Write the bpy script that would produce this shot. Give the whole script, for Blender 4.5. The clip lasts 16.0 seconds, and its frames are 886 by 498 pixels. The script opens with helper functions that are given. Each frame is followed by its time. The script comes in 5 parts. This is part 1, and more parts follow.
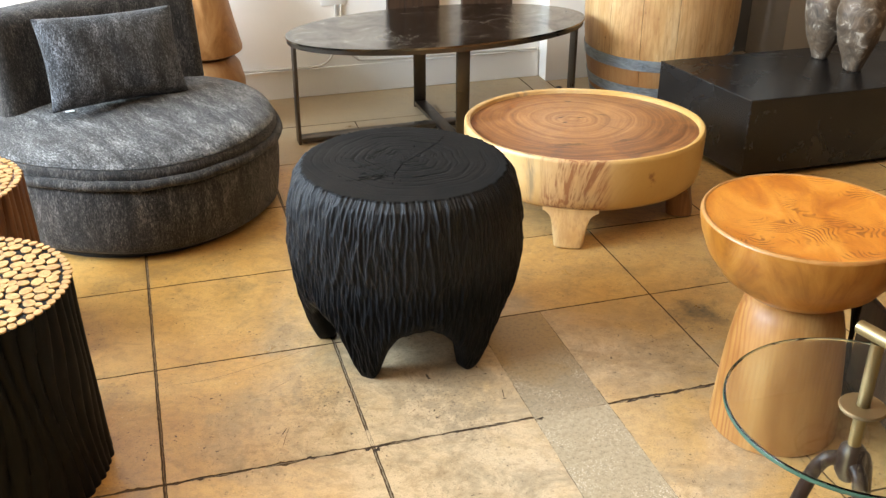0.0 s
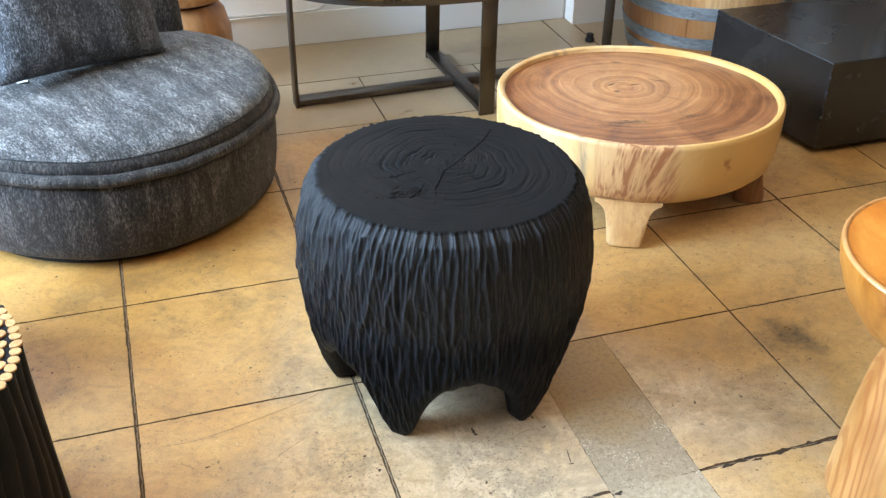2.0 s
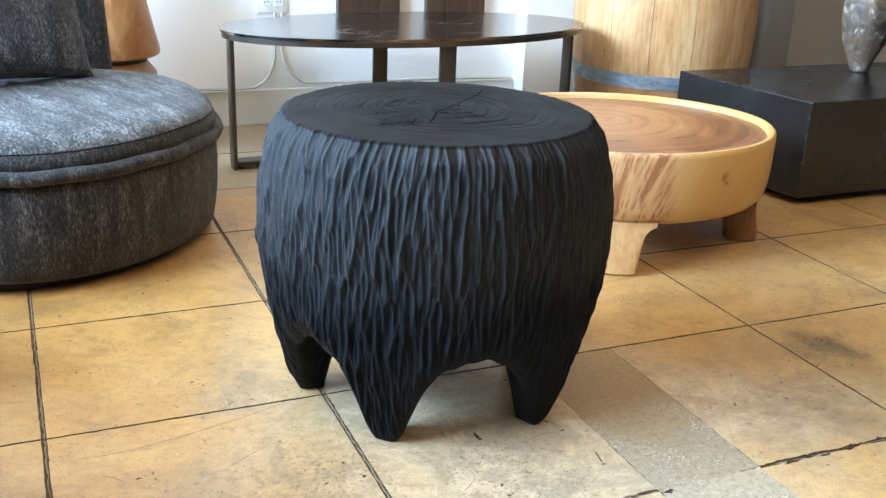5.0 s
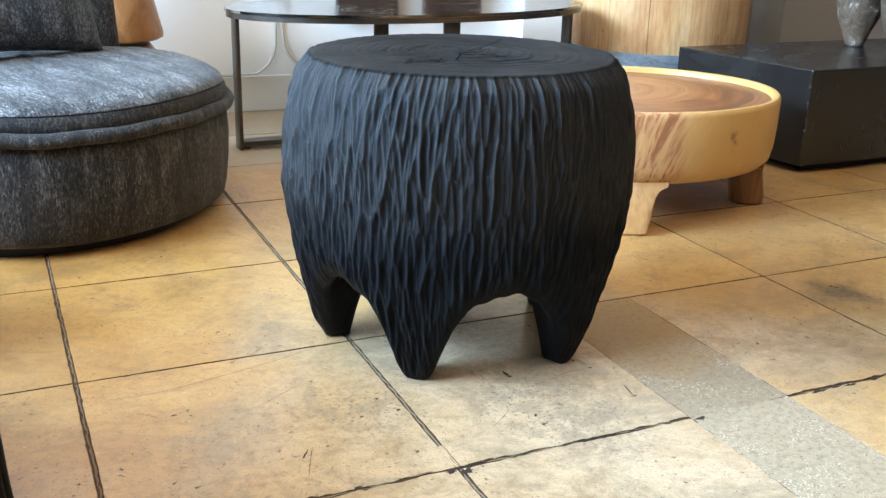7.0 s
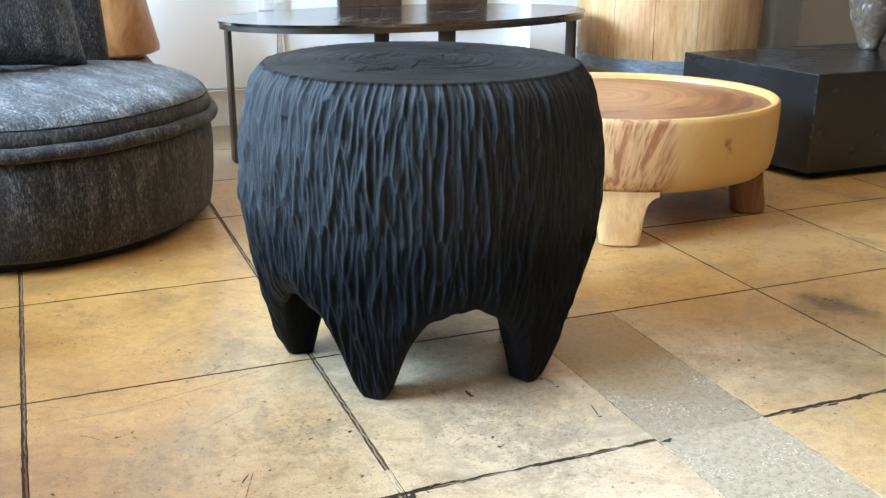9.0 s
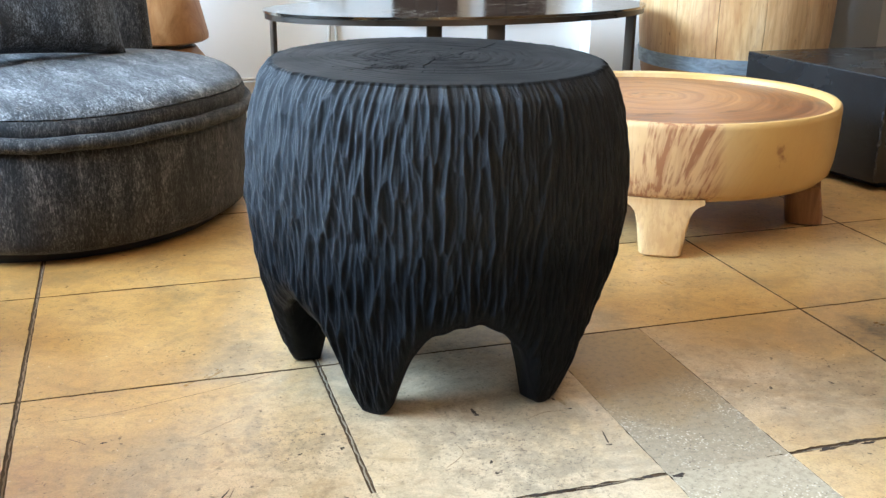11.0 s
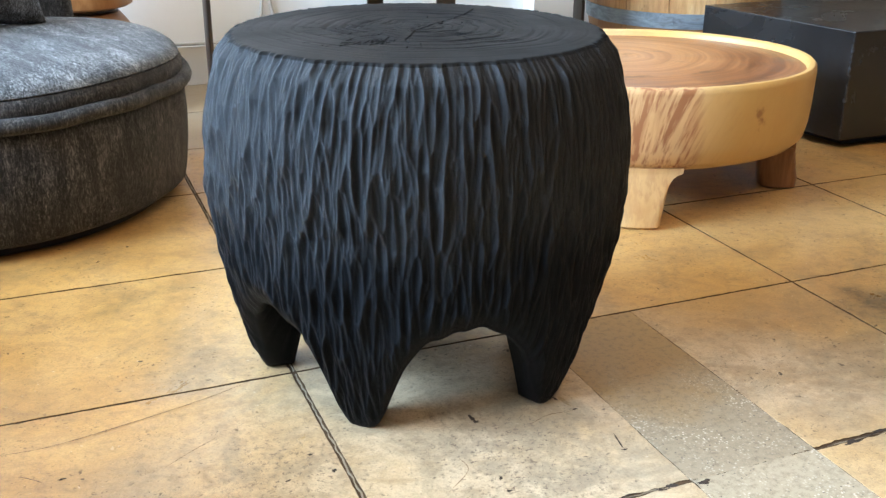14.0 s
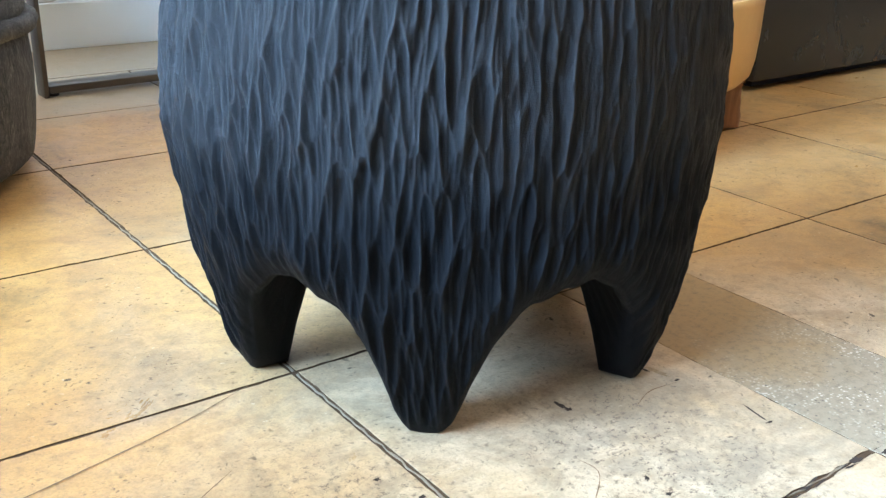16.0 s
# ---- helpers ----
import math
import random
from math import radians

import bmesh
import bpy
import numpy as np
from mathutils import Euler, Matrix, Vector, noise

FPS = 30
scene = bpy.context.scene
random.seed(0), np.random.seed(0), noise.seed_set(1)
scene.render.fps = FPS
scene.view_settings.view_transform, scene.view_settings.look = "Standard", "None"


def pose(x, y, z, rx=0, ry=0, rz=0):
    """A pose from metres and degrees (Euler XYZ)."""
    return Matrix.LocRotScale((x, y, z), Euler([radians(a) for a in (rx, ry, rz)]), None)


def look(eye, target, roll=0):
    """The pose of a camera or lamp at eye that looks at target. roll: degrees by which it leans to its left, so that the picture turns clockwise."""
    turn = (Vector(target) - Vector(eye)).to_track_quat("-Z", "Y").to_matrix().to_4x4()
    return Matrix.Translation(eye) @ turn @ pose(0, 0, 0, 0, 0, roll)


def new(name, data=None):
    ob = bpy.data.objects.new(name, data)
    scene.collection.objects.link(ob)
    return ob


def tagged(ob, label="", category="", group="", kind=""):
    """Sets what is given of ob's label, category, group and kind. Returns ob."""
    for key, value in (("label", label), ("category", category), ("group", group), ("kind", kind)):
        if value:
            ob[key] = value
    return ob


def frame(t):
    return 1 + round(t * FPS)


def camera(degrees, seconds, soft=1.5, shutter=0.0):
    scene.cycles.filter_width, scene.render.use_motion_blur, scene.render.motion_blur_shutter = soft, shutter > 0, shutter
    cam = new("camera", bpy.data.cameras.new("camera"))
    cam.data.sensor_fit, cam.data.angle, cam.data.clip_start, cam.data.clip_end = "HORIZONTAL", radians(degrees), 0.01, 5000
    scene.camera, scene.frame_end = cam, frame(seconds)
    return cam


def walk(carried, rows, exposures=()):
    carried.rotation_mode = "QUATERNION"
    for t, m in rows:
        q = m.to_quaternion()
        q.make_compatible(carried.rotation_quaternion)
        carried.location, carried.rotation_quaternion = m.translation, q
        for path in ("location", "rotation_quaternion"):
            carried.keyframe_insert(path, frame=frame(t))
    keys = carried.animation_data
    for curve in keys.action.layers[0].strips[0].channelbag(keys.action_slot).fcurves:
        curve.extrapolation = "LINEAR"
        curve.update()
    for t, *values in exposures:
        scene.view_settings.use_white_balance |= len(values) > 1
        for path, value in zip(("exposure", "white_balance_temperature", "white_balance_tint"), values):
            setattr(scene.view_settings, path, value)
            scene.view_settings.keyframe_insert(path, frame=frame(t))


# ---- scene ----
cam = camera(47.3, 16.0, soft=1.4)
PATH = [
    (0, (0.104, -0.276, 1.555), (0.052, 1.5, 0.636), 0.2),
    (0.5, (0.067, -0.114, 1.567), (0.003, 1.642, 0.611), 0.4),
    (1, (0.024, 0.044, 1.561), (-0.026, 1.781, 0.57), 0.4),
    (1.5, (-0.032, 0.203, 1.546), (-0.057, 1.919, 0.518), 0.6),
    (2, (-0.07, 0.328, 1.521), (-0.075, 2.017, 0.449), 0.8),
    (2.5, (-0.066, 0.454, 1.484), (-0.068, 2.133, 0.397), 1.1),
    (3, (-0.052, 0.558, 1.409), (-0.043, 2.261, 0.36), 1.5),
    (3.5, (-0.084, 0.558, 1.236), (-0.029, 2.325, 0.302), 2.0),
    (6, (-0.273, 0.377, 0.848), (-0.073, 2.257, 0.197), 2.0),
    (6.5, (-0.287, 0.378, 0.819), (-0.089, 2.257, 0.162), 1.6),
    (7, (-0.293, 0.386, 0.792), (-0.09, 2.264, 0.137), 1.5),
    (7.5, (-0.285, 0.395, 0.783), (-0.079, 2.277, 0.136), 1.4),
    (8, (-0.255, 0.406, 0.783), (-0.059, 2.291, 0.145), 0.9),
    (8.5, (-0.203, 0.422, 0.776), (-0.037, 2.312, 0.143), 0.5),
    (9, (-0.146, 0.439, 0.778), (-0.025, 2.331, 0.142), 0.3),
    (9.5, (-0.088, 0.461, 0.769), (-0.031, 2.356, 0.133), 0.3),
    (10, (-0.043, 0.492, 0.764), (-0.058, 2.388, 0.127), 0.4),
    (12.5, (-0.026, 0.569, 0.808), (-0.064, 2.437, 0.093), 0.8),
    (13, (-0.054, 0.587, 0.808), (-0.025, 2.448, 0.077), 0.3),
    (13.5, (-0.074, 0.616, 0.788), (-0.014, 2.475, 0.053), -0.0),
    (14, (-0.132, 0.699, 0.784), (-0.009, 2.552, 0.041), 0.3),
    (14.5, (-0.216, 0.795, 0.761), (0.031, 2.629, 0.001), 0.8),
    (15, (-0.313, 0.894, 0.707), (0.06, 2.702, -0.064), 0.7),
    (15.5, (-0.384, 0.984, 0.648), (0.111, 2.764, -0.118), 1.0),
    (16, (-0.438, 1.088, 0.572), (0.141, 2.856, -0.16), 1.3),
]
EXPOSURES = [(0.0, -0.69, 7600, 22), (1.5, -0.51, 6400, 19), (3.0, -0.27, 6000, 17), (3.6, -0.20, 5750, 16), (6.0, -0.29, 5850, 15), (10.0, -0.33, 5800, 15), (13.0, -0.31, 6100, 17), (14.5, -0.22, 5950, 17), (16.0, -0.03, 5450, 15)]
walk(cam, [(t, look(eye, target, roll)) for t, eye, target, roll in PATH], EXPOSURES)

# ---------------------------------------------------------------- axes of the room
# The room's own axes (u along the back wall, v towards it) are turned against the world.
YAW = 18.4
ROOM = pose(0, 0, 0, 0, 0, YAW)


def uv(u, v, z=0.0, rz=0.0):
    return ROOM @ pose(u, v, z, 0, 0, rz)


# ---------------------------------------------------------------- world and lights
world = bpy.data.worlds.new("sky")
scene.world = world
world.use_nodes = True
wn = world.node_tree.nodes
sky = wn.new("ShaderNodeTexSky")
sky.sky_type = "NISHITA"
sky.sun_disc = False
sky.sun_elevation = radians(40)
sky.sun_rotation = radians(200)
wn["Background"].inputs["Strength"].default_value = 0.12
world.node_tree.links.new(sky.outputs[0], wn["Background"].inputs["Color"])


def area_lamp(name, m, sx, sy, watts, colour, spread=180):
    data = bpy.data.lights.new(name, "AREA")
    data.shape = "RECTANGLE"
    data.size, data.size_y, data.energy, data.color = sx, sy, watts, colour
    data.spread = radians(spread)
    ob = new(name, data)
    ob.matrix_world = m
    return ob


def aim(u, v, z, tu, tv, tz):
    return look((uv(u, v, z)).translation, (uv(tu, tv, tz)).translation)


# daylight in the shop window's opening on the window side
area_lamp("window_daylight", aim(-3.32, 2.35, 2.37, 0, 2.35, 1.5), 3.2, 1.5, 1300, (0.54, 0.78, 1.0))
# warm bulbs of the wire pendants: one known by its reflection, most added unseen as fill
UNLIT = (1.60, 2.935, 2.27)
# place of each bulb and its watts; all but the first two are added fill
PENDANTS_AND_FILL = ((1.36, 2.4, 1.98, 16), (-0.75, 3.55, 2.2, 20), (-0.7, 1.3, 2.3, 8), (1.0, 1.15, 2.85, 62), (0.3, 0.0, 2.85, 48), (2.7, 2.3, 2.6, 14))
for px, py, pz, watts in PENDANTS_AND_FILL:
    lamp = bpy.data.lights.new("pendant_and_fill_lamp", "POINT")
    lamp.energy, lamp.color, lamp.shadow_soft_size = watts, (1.0, 0.80, 0.58), 0.045
    new("bulb_and_fill_lamp", lamp).location = (px, py, pz)

# ---------------------------------------------------------------- materials


class Nodes:
    """A short way to write node materials."""

    def __init__(self, name):
        self.m = bpy.data.materials.new(name)
        self.m.use_nodes = True
        self.t = self.m.node_tree
        self.b = self.t.nodes["Principled BSDF"]
        self.coord = self.t.nodes.new("ShaderNodeTexCoord")

    def put(self, socket, value):
        if isinstance(value, bpy.types.NodeSocket):
            self.t.links.new(value, socket)
        else:
            if isinstance(value, tuple) and len(value) == 3 and socket.type == "RGBA":
                value = (*value, 1)
            socket.default_value = value

    def set(self, **kw):
        for k, v in kw.items():
            self.put(self.b.inputs[k.replace("_", " ")], v)
        return self

    def place(self, scale=(1, 1, 1), rot=(0, 0, 0), loc=(0, 0, 0), space="Object"):
        n = self.t.nodes.new("ShaderNodeMapping")
        self.t.links.new(self.coord.outputs[space], n.inputs["Vector"])
        n.inputs["Scale"].default_value = scale
        n.inputs["Rotation"].default_value = rot
        self.put(n.inputs["Location"], loc)
        return n.outputs[0]

    def world_place(self, scale=(1, 1, 1)):
        g = self.t.nodes.new("ShaderNodeNewGeometry")
        n = self.t.nodes.new("ShaderNodeMapping")
        self.t.links.new(g.outputs["Position"], n.inputs["Vector"])
        n.inputs["Scale"].default_value = scale
        n.inputs["Rotation"].default_value = (0, 0, radians(-YAW))
        return n.outputs[0]

    def noise(self, vec, scale, detail=4.0, rough=0.55, distort=0.0):
        n = self.t.nodes.new("ShaderNodeTexNoise")
        self.t.links.new(vec, n.inputs["Vector"])
        for k, v in (("Scale", scale), ("Detail", detail), ("Roughness", rough), ("Distortion", distort)):
            n.inputs[k].default_value = v
        return n.outputs["Fac"]

    def voronoi(self, vec, scale, feature="F1", out="Distance"):
        n = self.t.nodes.new("ShaderNodeTexVoronoi")
        n.feature = feature
        self.t.links.new(vec, n.inputs["Vector"])
        n.inputs["Scale"].default_value = scale
        return n.outputs[out]

    def wave(self, vec, scale, distort=2.0, detail=2.0, kind="RINGS", axis="Z", dscale=1.0):
        n = self.t.nodes.new("ShaderNodeTexWave")
        n.wave_type = kind
        if kind == "RINGS":
            n.rings_direction = axis
        else:
            n.bands_direction = axis
        self.t.links.new(vec, n.inputs["Vector"])
        n.inputs["Scale"].default_value = scale
        n.inputs["Distortion"].default_value = distort
        n.inputs["Detail"].default_value = detail
        n.inputs["Detail Scale"].default_value = dscale
        return n.outputs["Fac"]

    def ramp(self, fac, *stops):
        n = self.t.nodes.new("ShaderNodeValToRGB")
        self.t.links.new(fac, n.inputs[0])
        e = n.color_ramp.elements
        while len(e) < len(stops):
            e.new(0.5)
        for i, (p, c) in enumerate(stops):
            e[i].position = p
            e[i].color = (*c, 1) if isinstance(c, tuple) else (c, c, c, 1)
        return n.outputs[0]

    def mix(self, fac, a, b, kind="MIX"):
        n = self.t.nodes.new("ShaderNodeMix")
        n.data_type, n.blend_type = "RGBA", kind
        for s, v in ((n.inputs[0], fac), (n.inputs[6], a), (n.inputs[7], b)):
            self.put(s, v)
        return n.outputs[2]

    def math(self, op, a, b=0.0, clamp=False):
        n = self.t.nodes.new("ShaderNodeMath")
        n.operation, n.use_clamp = op, clamp
        self.put(n.inputs[0], a)
        self.put(n.inputs[1], b)
        return n.outputs[0]

    def random(self):
        n = self.t.nodes.new("ShaderNodeObjectInfo")
        return n.outputs["Random"]

    def island(self):
        n = self.t.nodes.new("ShaderNodeNewGeometry")
        return n.outputs["Random Per Island"]

    def bump(self, height, strength=0.3, distance=0.002):
        n = self.t.nodes.new("ShaderNodeBump")
        n.inputs["Strength"].default_value = strength
        n.inputs["Distance"].default_value = distance
        self.t.links.new(height, n.inputs["Height"])
        self.t.links.new(n.outputs[0], self.b.inputs["Normal"])
        return self


def mat_char():
    k = Nodes("charred_wood")
    fibre = k.noise(k.place((1, 1, 0.10)), 330, 5, 0.75, 0.4)
    chatter = k.noise(k.place((0.55, 0.55, 1.6)), 420, 4, 0.75, 0.8)
    big = k.noise(k.place((1, 1, 0.5)), 8, 4)
    geo = k.t.nodes.new("ShaderNodeNewGeometry")
    ridge = k.ramp(geo.outputs["Pointiness"], (0.485, 0.0), (0.56, 1.0))
    tone = k.mix(big, (0.0014, 0.0017, 0.0022), (0.0030, 0.0035, 0.0043))
    # ridge glints are put into the colour too: lighter ridges, darker hollows
    k.set(Base_Color=k.mix(ridge, tone, (0.0066, 0.0074, 0.0088)))
    # sheen of the upper half is put into its gloss, down to a ragged border; duller below
    sep = k.t.nodes.new("ShaderNodeSeparateXYZ")
    k.t.links.new(k.coord.outputs["Object"], sep.inputs[0])
    tips = k.noise(k.place((1, 1, 0.12)), 60, 3, 0.6)
    reach = k.math("ADD", sep.outputs[2], k.math("ADD", k.math("MULTIPLY", k.math("SUBTRACT", tips, 0.5), 0.16), k.math("MULTIPLY", k.math("SUBTRACT", big, 0.5), 0.08)))
    upper_sheen = k.ramp(reach, (0.25, 0.0), (0.33, 1.0))
    gloss = k.math("ADD", k.math("MULTIPLY", fibre, 0.6), k.math("MULTIPLY", big, 0.4))
    k.set(Roughness=k.math("SUBTRACT", k.ramp(gloss, (0.35, 0.46), (0.7, 0.60)), k.math("MULTIPLY", upper_sheen, 0.11)))
    # worn ridges are polished, hollows stay dull
    k.put(k.b.inputs["Specular IOR Level"], k.math("ADD", k.math("MULTIPLY", ridge, k.math("ADD", k.math("MULTIPLY", upper_sheen, 0.22), 0.10)), k.math("ADD", k.math("MULTIPLY", upper_sheen, 0.17), 0.08)))
    k.b.inputs["Specular Tint"].default_value = (0.93, 0.965, 1.0, 1)
    return k.bump(k.math("ADD", fibre, k.math("MULTIPLY", chatter, 1.1)), 0.7, 0.0018).m


def mat_char_top():
    k = Nodes("charred_end_grain")
    fine = k.noise(k.place(), 120, 5, 0.65)
    big = k.noise(k.place(), 9, 4)
    k.set(Base_Color=k.mix(big, (0.0022, 0.0024, 0.0026), (0.0052, 0.0054, 0.0058)),
          Roughness=k.ramp(big, (0.3, 0.48), (0.8, 0.66)))
    k.b.inputs["Specular IOR Level"].default_value = 0.11
    k.b.inputs["Specular Tint"].default_value = (0.9, 0.95, 1.0, 1)
    return k.bump(fine, 0.3, 0.001).m


DIRT = ((-0.25, 1.87, 0.15), (0.03, 1.90, 0.17), (0.09, 1.78, 0.14))
STAIN = tuple(uv(0, 0).inverted() @ Vector((0.79, 2.34, 0)))


def mat_tile():
    k = Nodes("stained_concrete_tile")
    p = k.world_place()
    sep = k.t.nodes.new("ShaderNodeSeparateXYZ")
    k.t.links.new(p, sep.inputs[0])
    big = k.noise(p, 1.9, 6, 0.62, 0.5)
    mid = k.noise(p, 7, 7, 0.7, 0.6)
    fine = k.noise(p, 48, 7, 0.75, 0.4)
    brush = k.noise(k.world_place((1.0, 1.8, 1)), 11, 6, 0.7, 1.2)
    # amber stain, worn off to pale cement along the walkway
    tone = k.ramp(big, (0.30, (0.40, 0.210, 0.058)), (0.48, (0.56, 0.325, 0.100)), (0.68, (0.66, 0.425, 0.165)))
    tone = k.mix(k.ramp(k.random(), (0.0, 0.0), (1.0, 0.35)), tone, (0.36, 0.235, 0.105))
    across = k.math("ABSOLUTE", k.math("SUBTRACT", sep.outputs[0], 0.62))
    along = k.math("MULTIPLY", k.math("MAXIMUM", k.math("SUBTRACT", sep.outputs[1], 1.75), 0.0), 0.75)
    worn = k.math("ADD", k.math("ADD", across, along), k.math("MULTIPLY", k.math("SUBTRACT", big, 0.5), 1.6))
    tone = k.mix(k.ramp(worn, (0.20, 0.92), (0.70, 0.0)), tone, (0.66, 0.535, 0.36))
    tone = k.mix(k.ramp(brush, (0.47, 0.0), (0.68, 0.42)), tone, (0.27, 0.150, 0.055))
    tone = k.mix(k.ramp(mid, (0.52, 0.0), (0.76, 0.45)), tone, (0.60, 0.42, 0.195))
    smudge = k.math("MULTIPLY", k.ramp(k.noise(p, 2.6, 7, 0.72, 1.0), (0.52, 0.0), (0.68, 0.75)), k.ramp(fine, (0.3, 0.4), (0.62, 1.0)))
    tone = k.mix(smudge, tone, (0.17, 0.115, 0.062))
    grey = k.math("MULTIPLY", k.ramp(k.noise(p, 4.3, 7, 0.75, 0.6), (0.48, 0.0), (0.62, 0.8)), k.ramp(worn, (0.3, 1.0), (0.8, 0.0)))
    tone = k.mix(grey, tone, (0.32, 0.258, 0.168))
    tone = k.mix(k.ramp(fine, (0.5, 0.0), (0.68, 0.36)), tone, (0.20, 0.125, 0.06))
    gate = k.ramp(k.noise(p, 5.2, 5, 0.7), (0.41, 0.0), (0.55, 1.0))
    grain = k.noise(p, 260, 4, 0.8)
    tone = k.mix(k.ramp(grain, (0.50, 0.0), (0.70, 0.42)), tone, (0.18, 0.125, 0.068))
    tone = k.mix(k.ramp(grain, (0.30, 0.26), (0.46, 0.0)), tone, (0.66, 0.49, 0.27))
    # one old oily stain
    away = k.t.nodes.new("ShaderNodeVectorMath")
    away.operation = "DISTANCE"
    k.t.links.new(p, away.inputs[0])
    away.inputs[1].default_value = STAIN
    ring = k.math("ADD", away.outputs["Value"], k.math("MULTIPLY", k.math("SUBTRACT", k.noise(p, 14, 5, 0.7), 0.5), 0.22))
    tone = k.mix(k.math("MULTIPLY", k.ramp(ring, (0.02, 0.95), (0.10, 0.0)), k.ramp(fine, (0.3, 0.6), (0.6, 1.0))), tone, (0.075, 0.05, 0.024))
    shake = k.t.nodes.new("ShaderNodeVectorMath")
    shake.operation = "MULTIPLY_ADD"
    nz = k.t.nodes.new("ShaderNodeTexNoise")
    nz.inputs["Scale"].default_value = 70
    nz.inputs["Detail"].default_value = 3
    k.t.links.new(p, nz.inputs["Vector"])
    k.t.links.new(nz.outputs["Color"], shake.inputs[0])
    shake.inputs[1].default_value = (0.022, 0.022, 0)
    k.t.links.new(p, shake.inputs[2])
    rag = shake.outputs[0]
    pits = k.math("MULTIPLY", k.ramp(k.voronoi(rag, 120), (0.10, 0.6), (0.24, 0.0)), gate)
    pits2 = k.math("MULTIPLY", k.ramp(k.voronoi(rag, 31), (0.05, 0.9), (0.13, 0.0)), gate)
    dots = k.math("MAXIMUM", pits, pits2)
    tone = k.mix(dots, tone, (0.045, 0.03, 0.02))
    flecks = k.math("MULTIPLY", k.ramp(k.voronoi(rag, 71), (0.06, 1.0), (0.12, 0.0)), k.ramp(mid, (0.45, 0.0), (0.6, 0.6)))
    tone = k.mix(flecks, tone, (0.78, 0.68, 0.52))
    speck = k.math("MULTIPLY", k.ramp(k.noise(p, 115, 5, 0.8), (0.58, 0.0), (0.63, 0.65)), k.ramp(k.noise(p, 3.3, 6, 0.75, 0.8), (0.50, 0.0), (0.62, 1.0)))
    tone = k.mix(speck, tone, (0.085, 0.052, 0.027))
    film = k.ramp(k.noise(p, 17, 7, 0.8, 1.0), (0.50, 0.0), (0.66, 0.42))
    tone = k.mix(k.math("MULTIPLY", film, k.ramp(big, (0.40, 1.0), (0.62, 0.25))), tone, (0.24, 0.135, 0.05))
    # trodden dirt in three places
    for cx, cy, size in DIRT:
        spot = k.t.nodes.new("ShaderNodeVectorMath")
        spot.operation = "DISTANCE"
        k.t.links.new(p, spot.inputs[0])
        spot.inputs[1].default_value = tuple(uv(0, 0).inverted() @ Vector((cx, cy, 0)))
        zone = k.ramp(k.math("ADD", spot.outputs["Value"], k.math("MULTIPLY", k.math("SUBTRACT", k.noise(p, 9, 6, 0.75), 0.5), 0.35)), (size * 0.3, 1.0), (size, 0.0))
        tone = k.mix(k.math("MULTIPLY", zone, k.ramp(k.noise(p, 120, 5, 0.8), (0.545, 0.0), (0.60, 0.85))), tone, (0.12, 0.075, 0.045))
        tone = k.mix(k.math("MULTIPLY", zone, k.ramp(k.noise(p, 24, 6, 0.75), (0.45, 0.0), (0.62, 0.55))), tone, (0.31, 0.245, 0.162))
    # amber stain towards the window, worn greyer towards the aisle; this tint also evens out the light
    place_u = k.math("ADD", sep.outputs[0], k.math("MULTIPLY", k.math("SUBTRACT", big, 0.5), 0.9))
    tint = k.ramp(k.math("MULTIPLY", k.math("ADD", place_u, 1.0), 0.4), (0.28, (0.90, 0.79, 0.60)), (0.52, (0.99, 0.93, 0.87)), (0.72, (0.94, 0.93, 0.94)))
    tone = k.mix(1.0, tone, tint, "MULTIPLY")
    # the rows along the wall were never stained
    bare = k.ramp(k.math("ADD", k.math("MULTIPLY", sep.outputs[1], 0.2), k.math("MULTIPLY", k.math("SUBTRACT", big, 0.5), 0.04)), (0.672, 0.0), (0.70, 0.75))
    tone = k.mix(bare, tone, k.mix(mid, (0.25, 0.195, 0.13), (0.42, 0.345, 0.24)))
    k.set(Base_Color=tone, Roughness=k.math("ADD", k.ramp(mid, (0.3, 0.26), (0.7, 0.46)), k.math("MULTIPLY", dots, 0.3)))
    h = k.math("SUBTRACT", k.math("ADD", k.math("MULTIPLY", mid, 0.6), k.math("MULTIPLY", fine, 0.35)), k.math("MULTIPLY", dots, 0.6))
    return k.bump(h, 0.22, 0.002).m


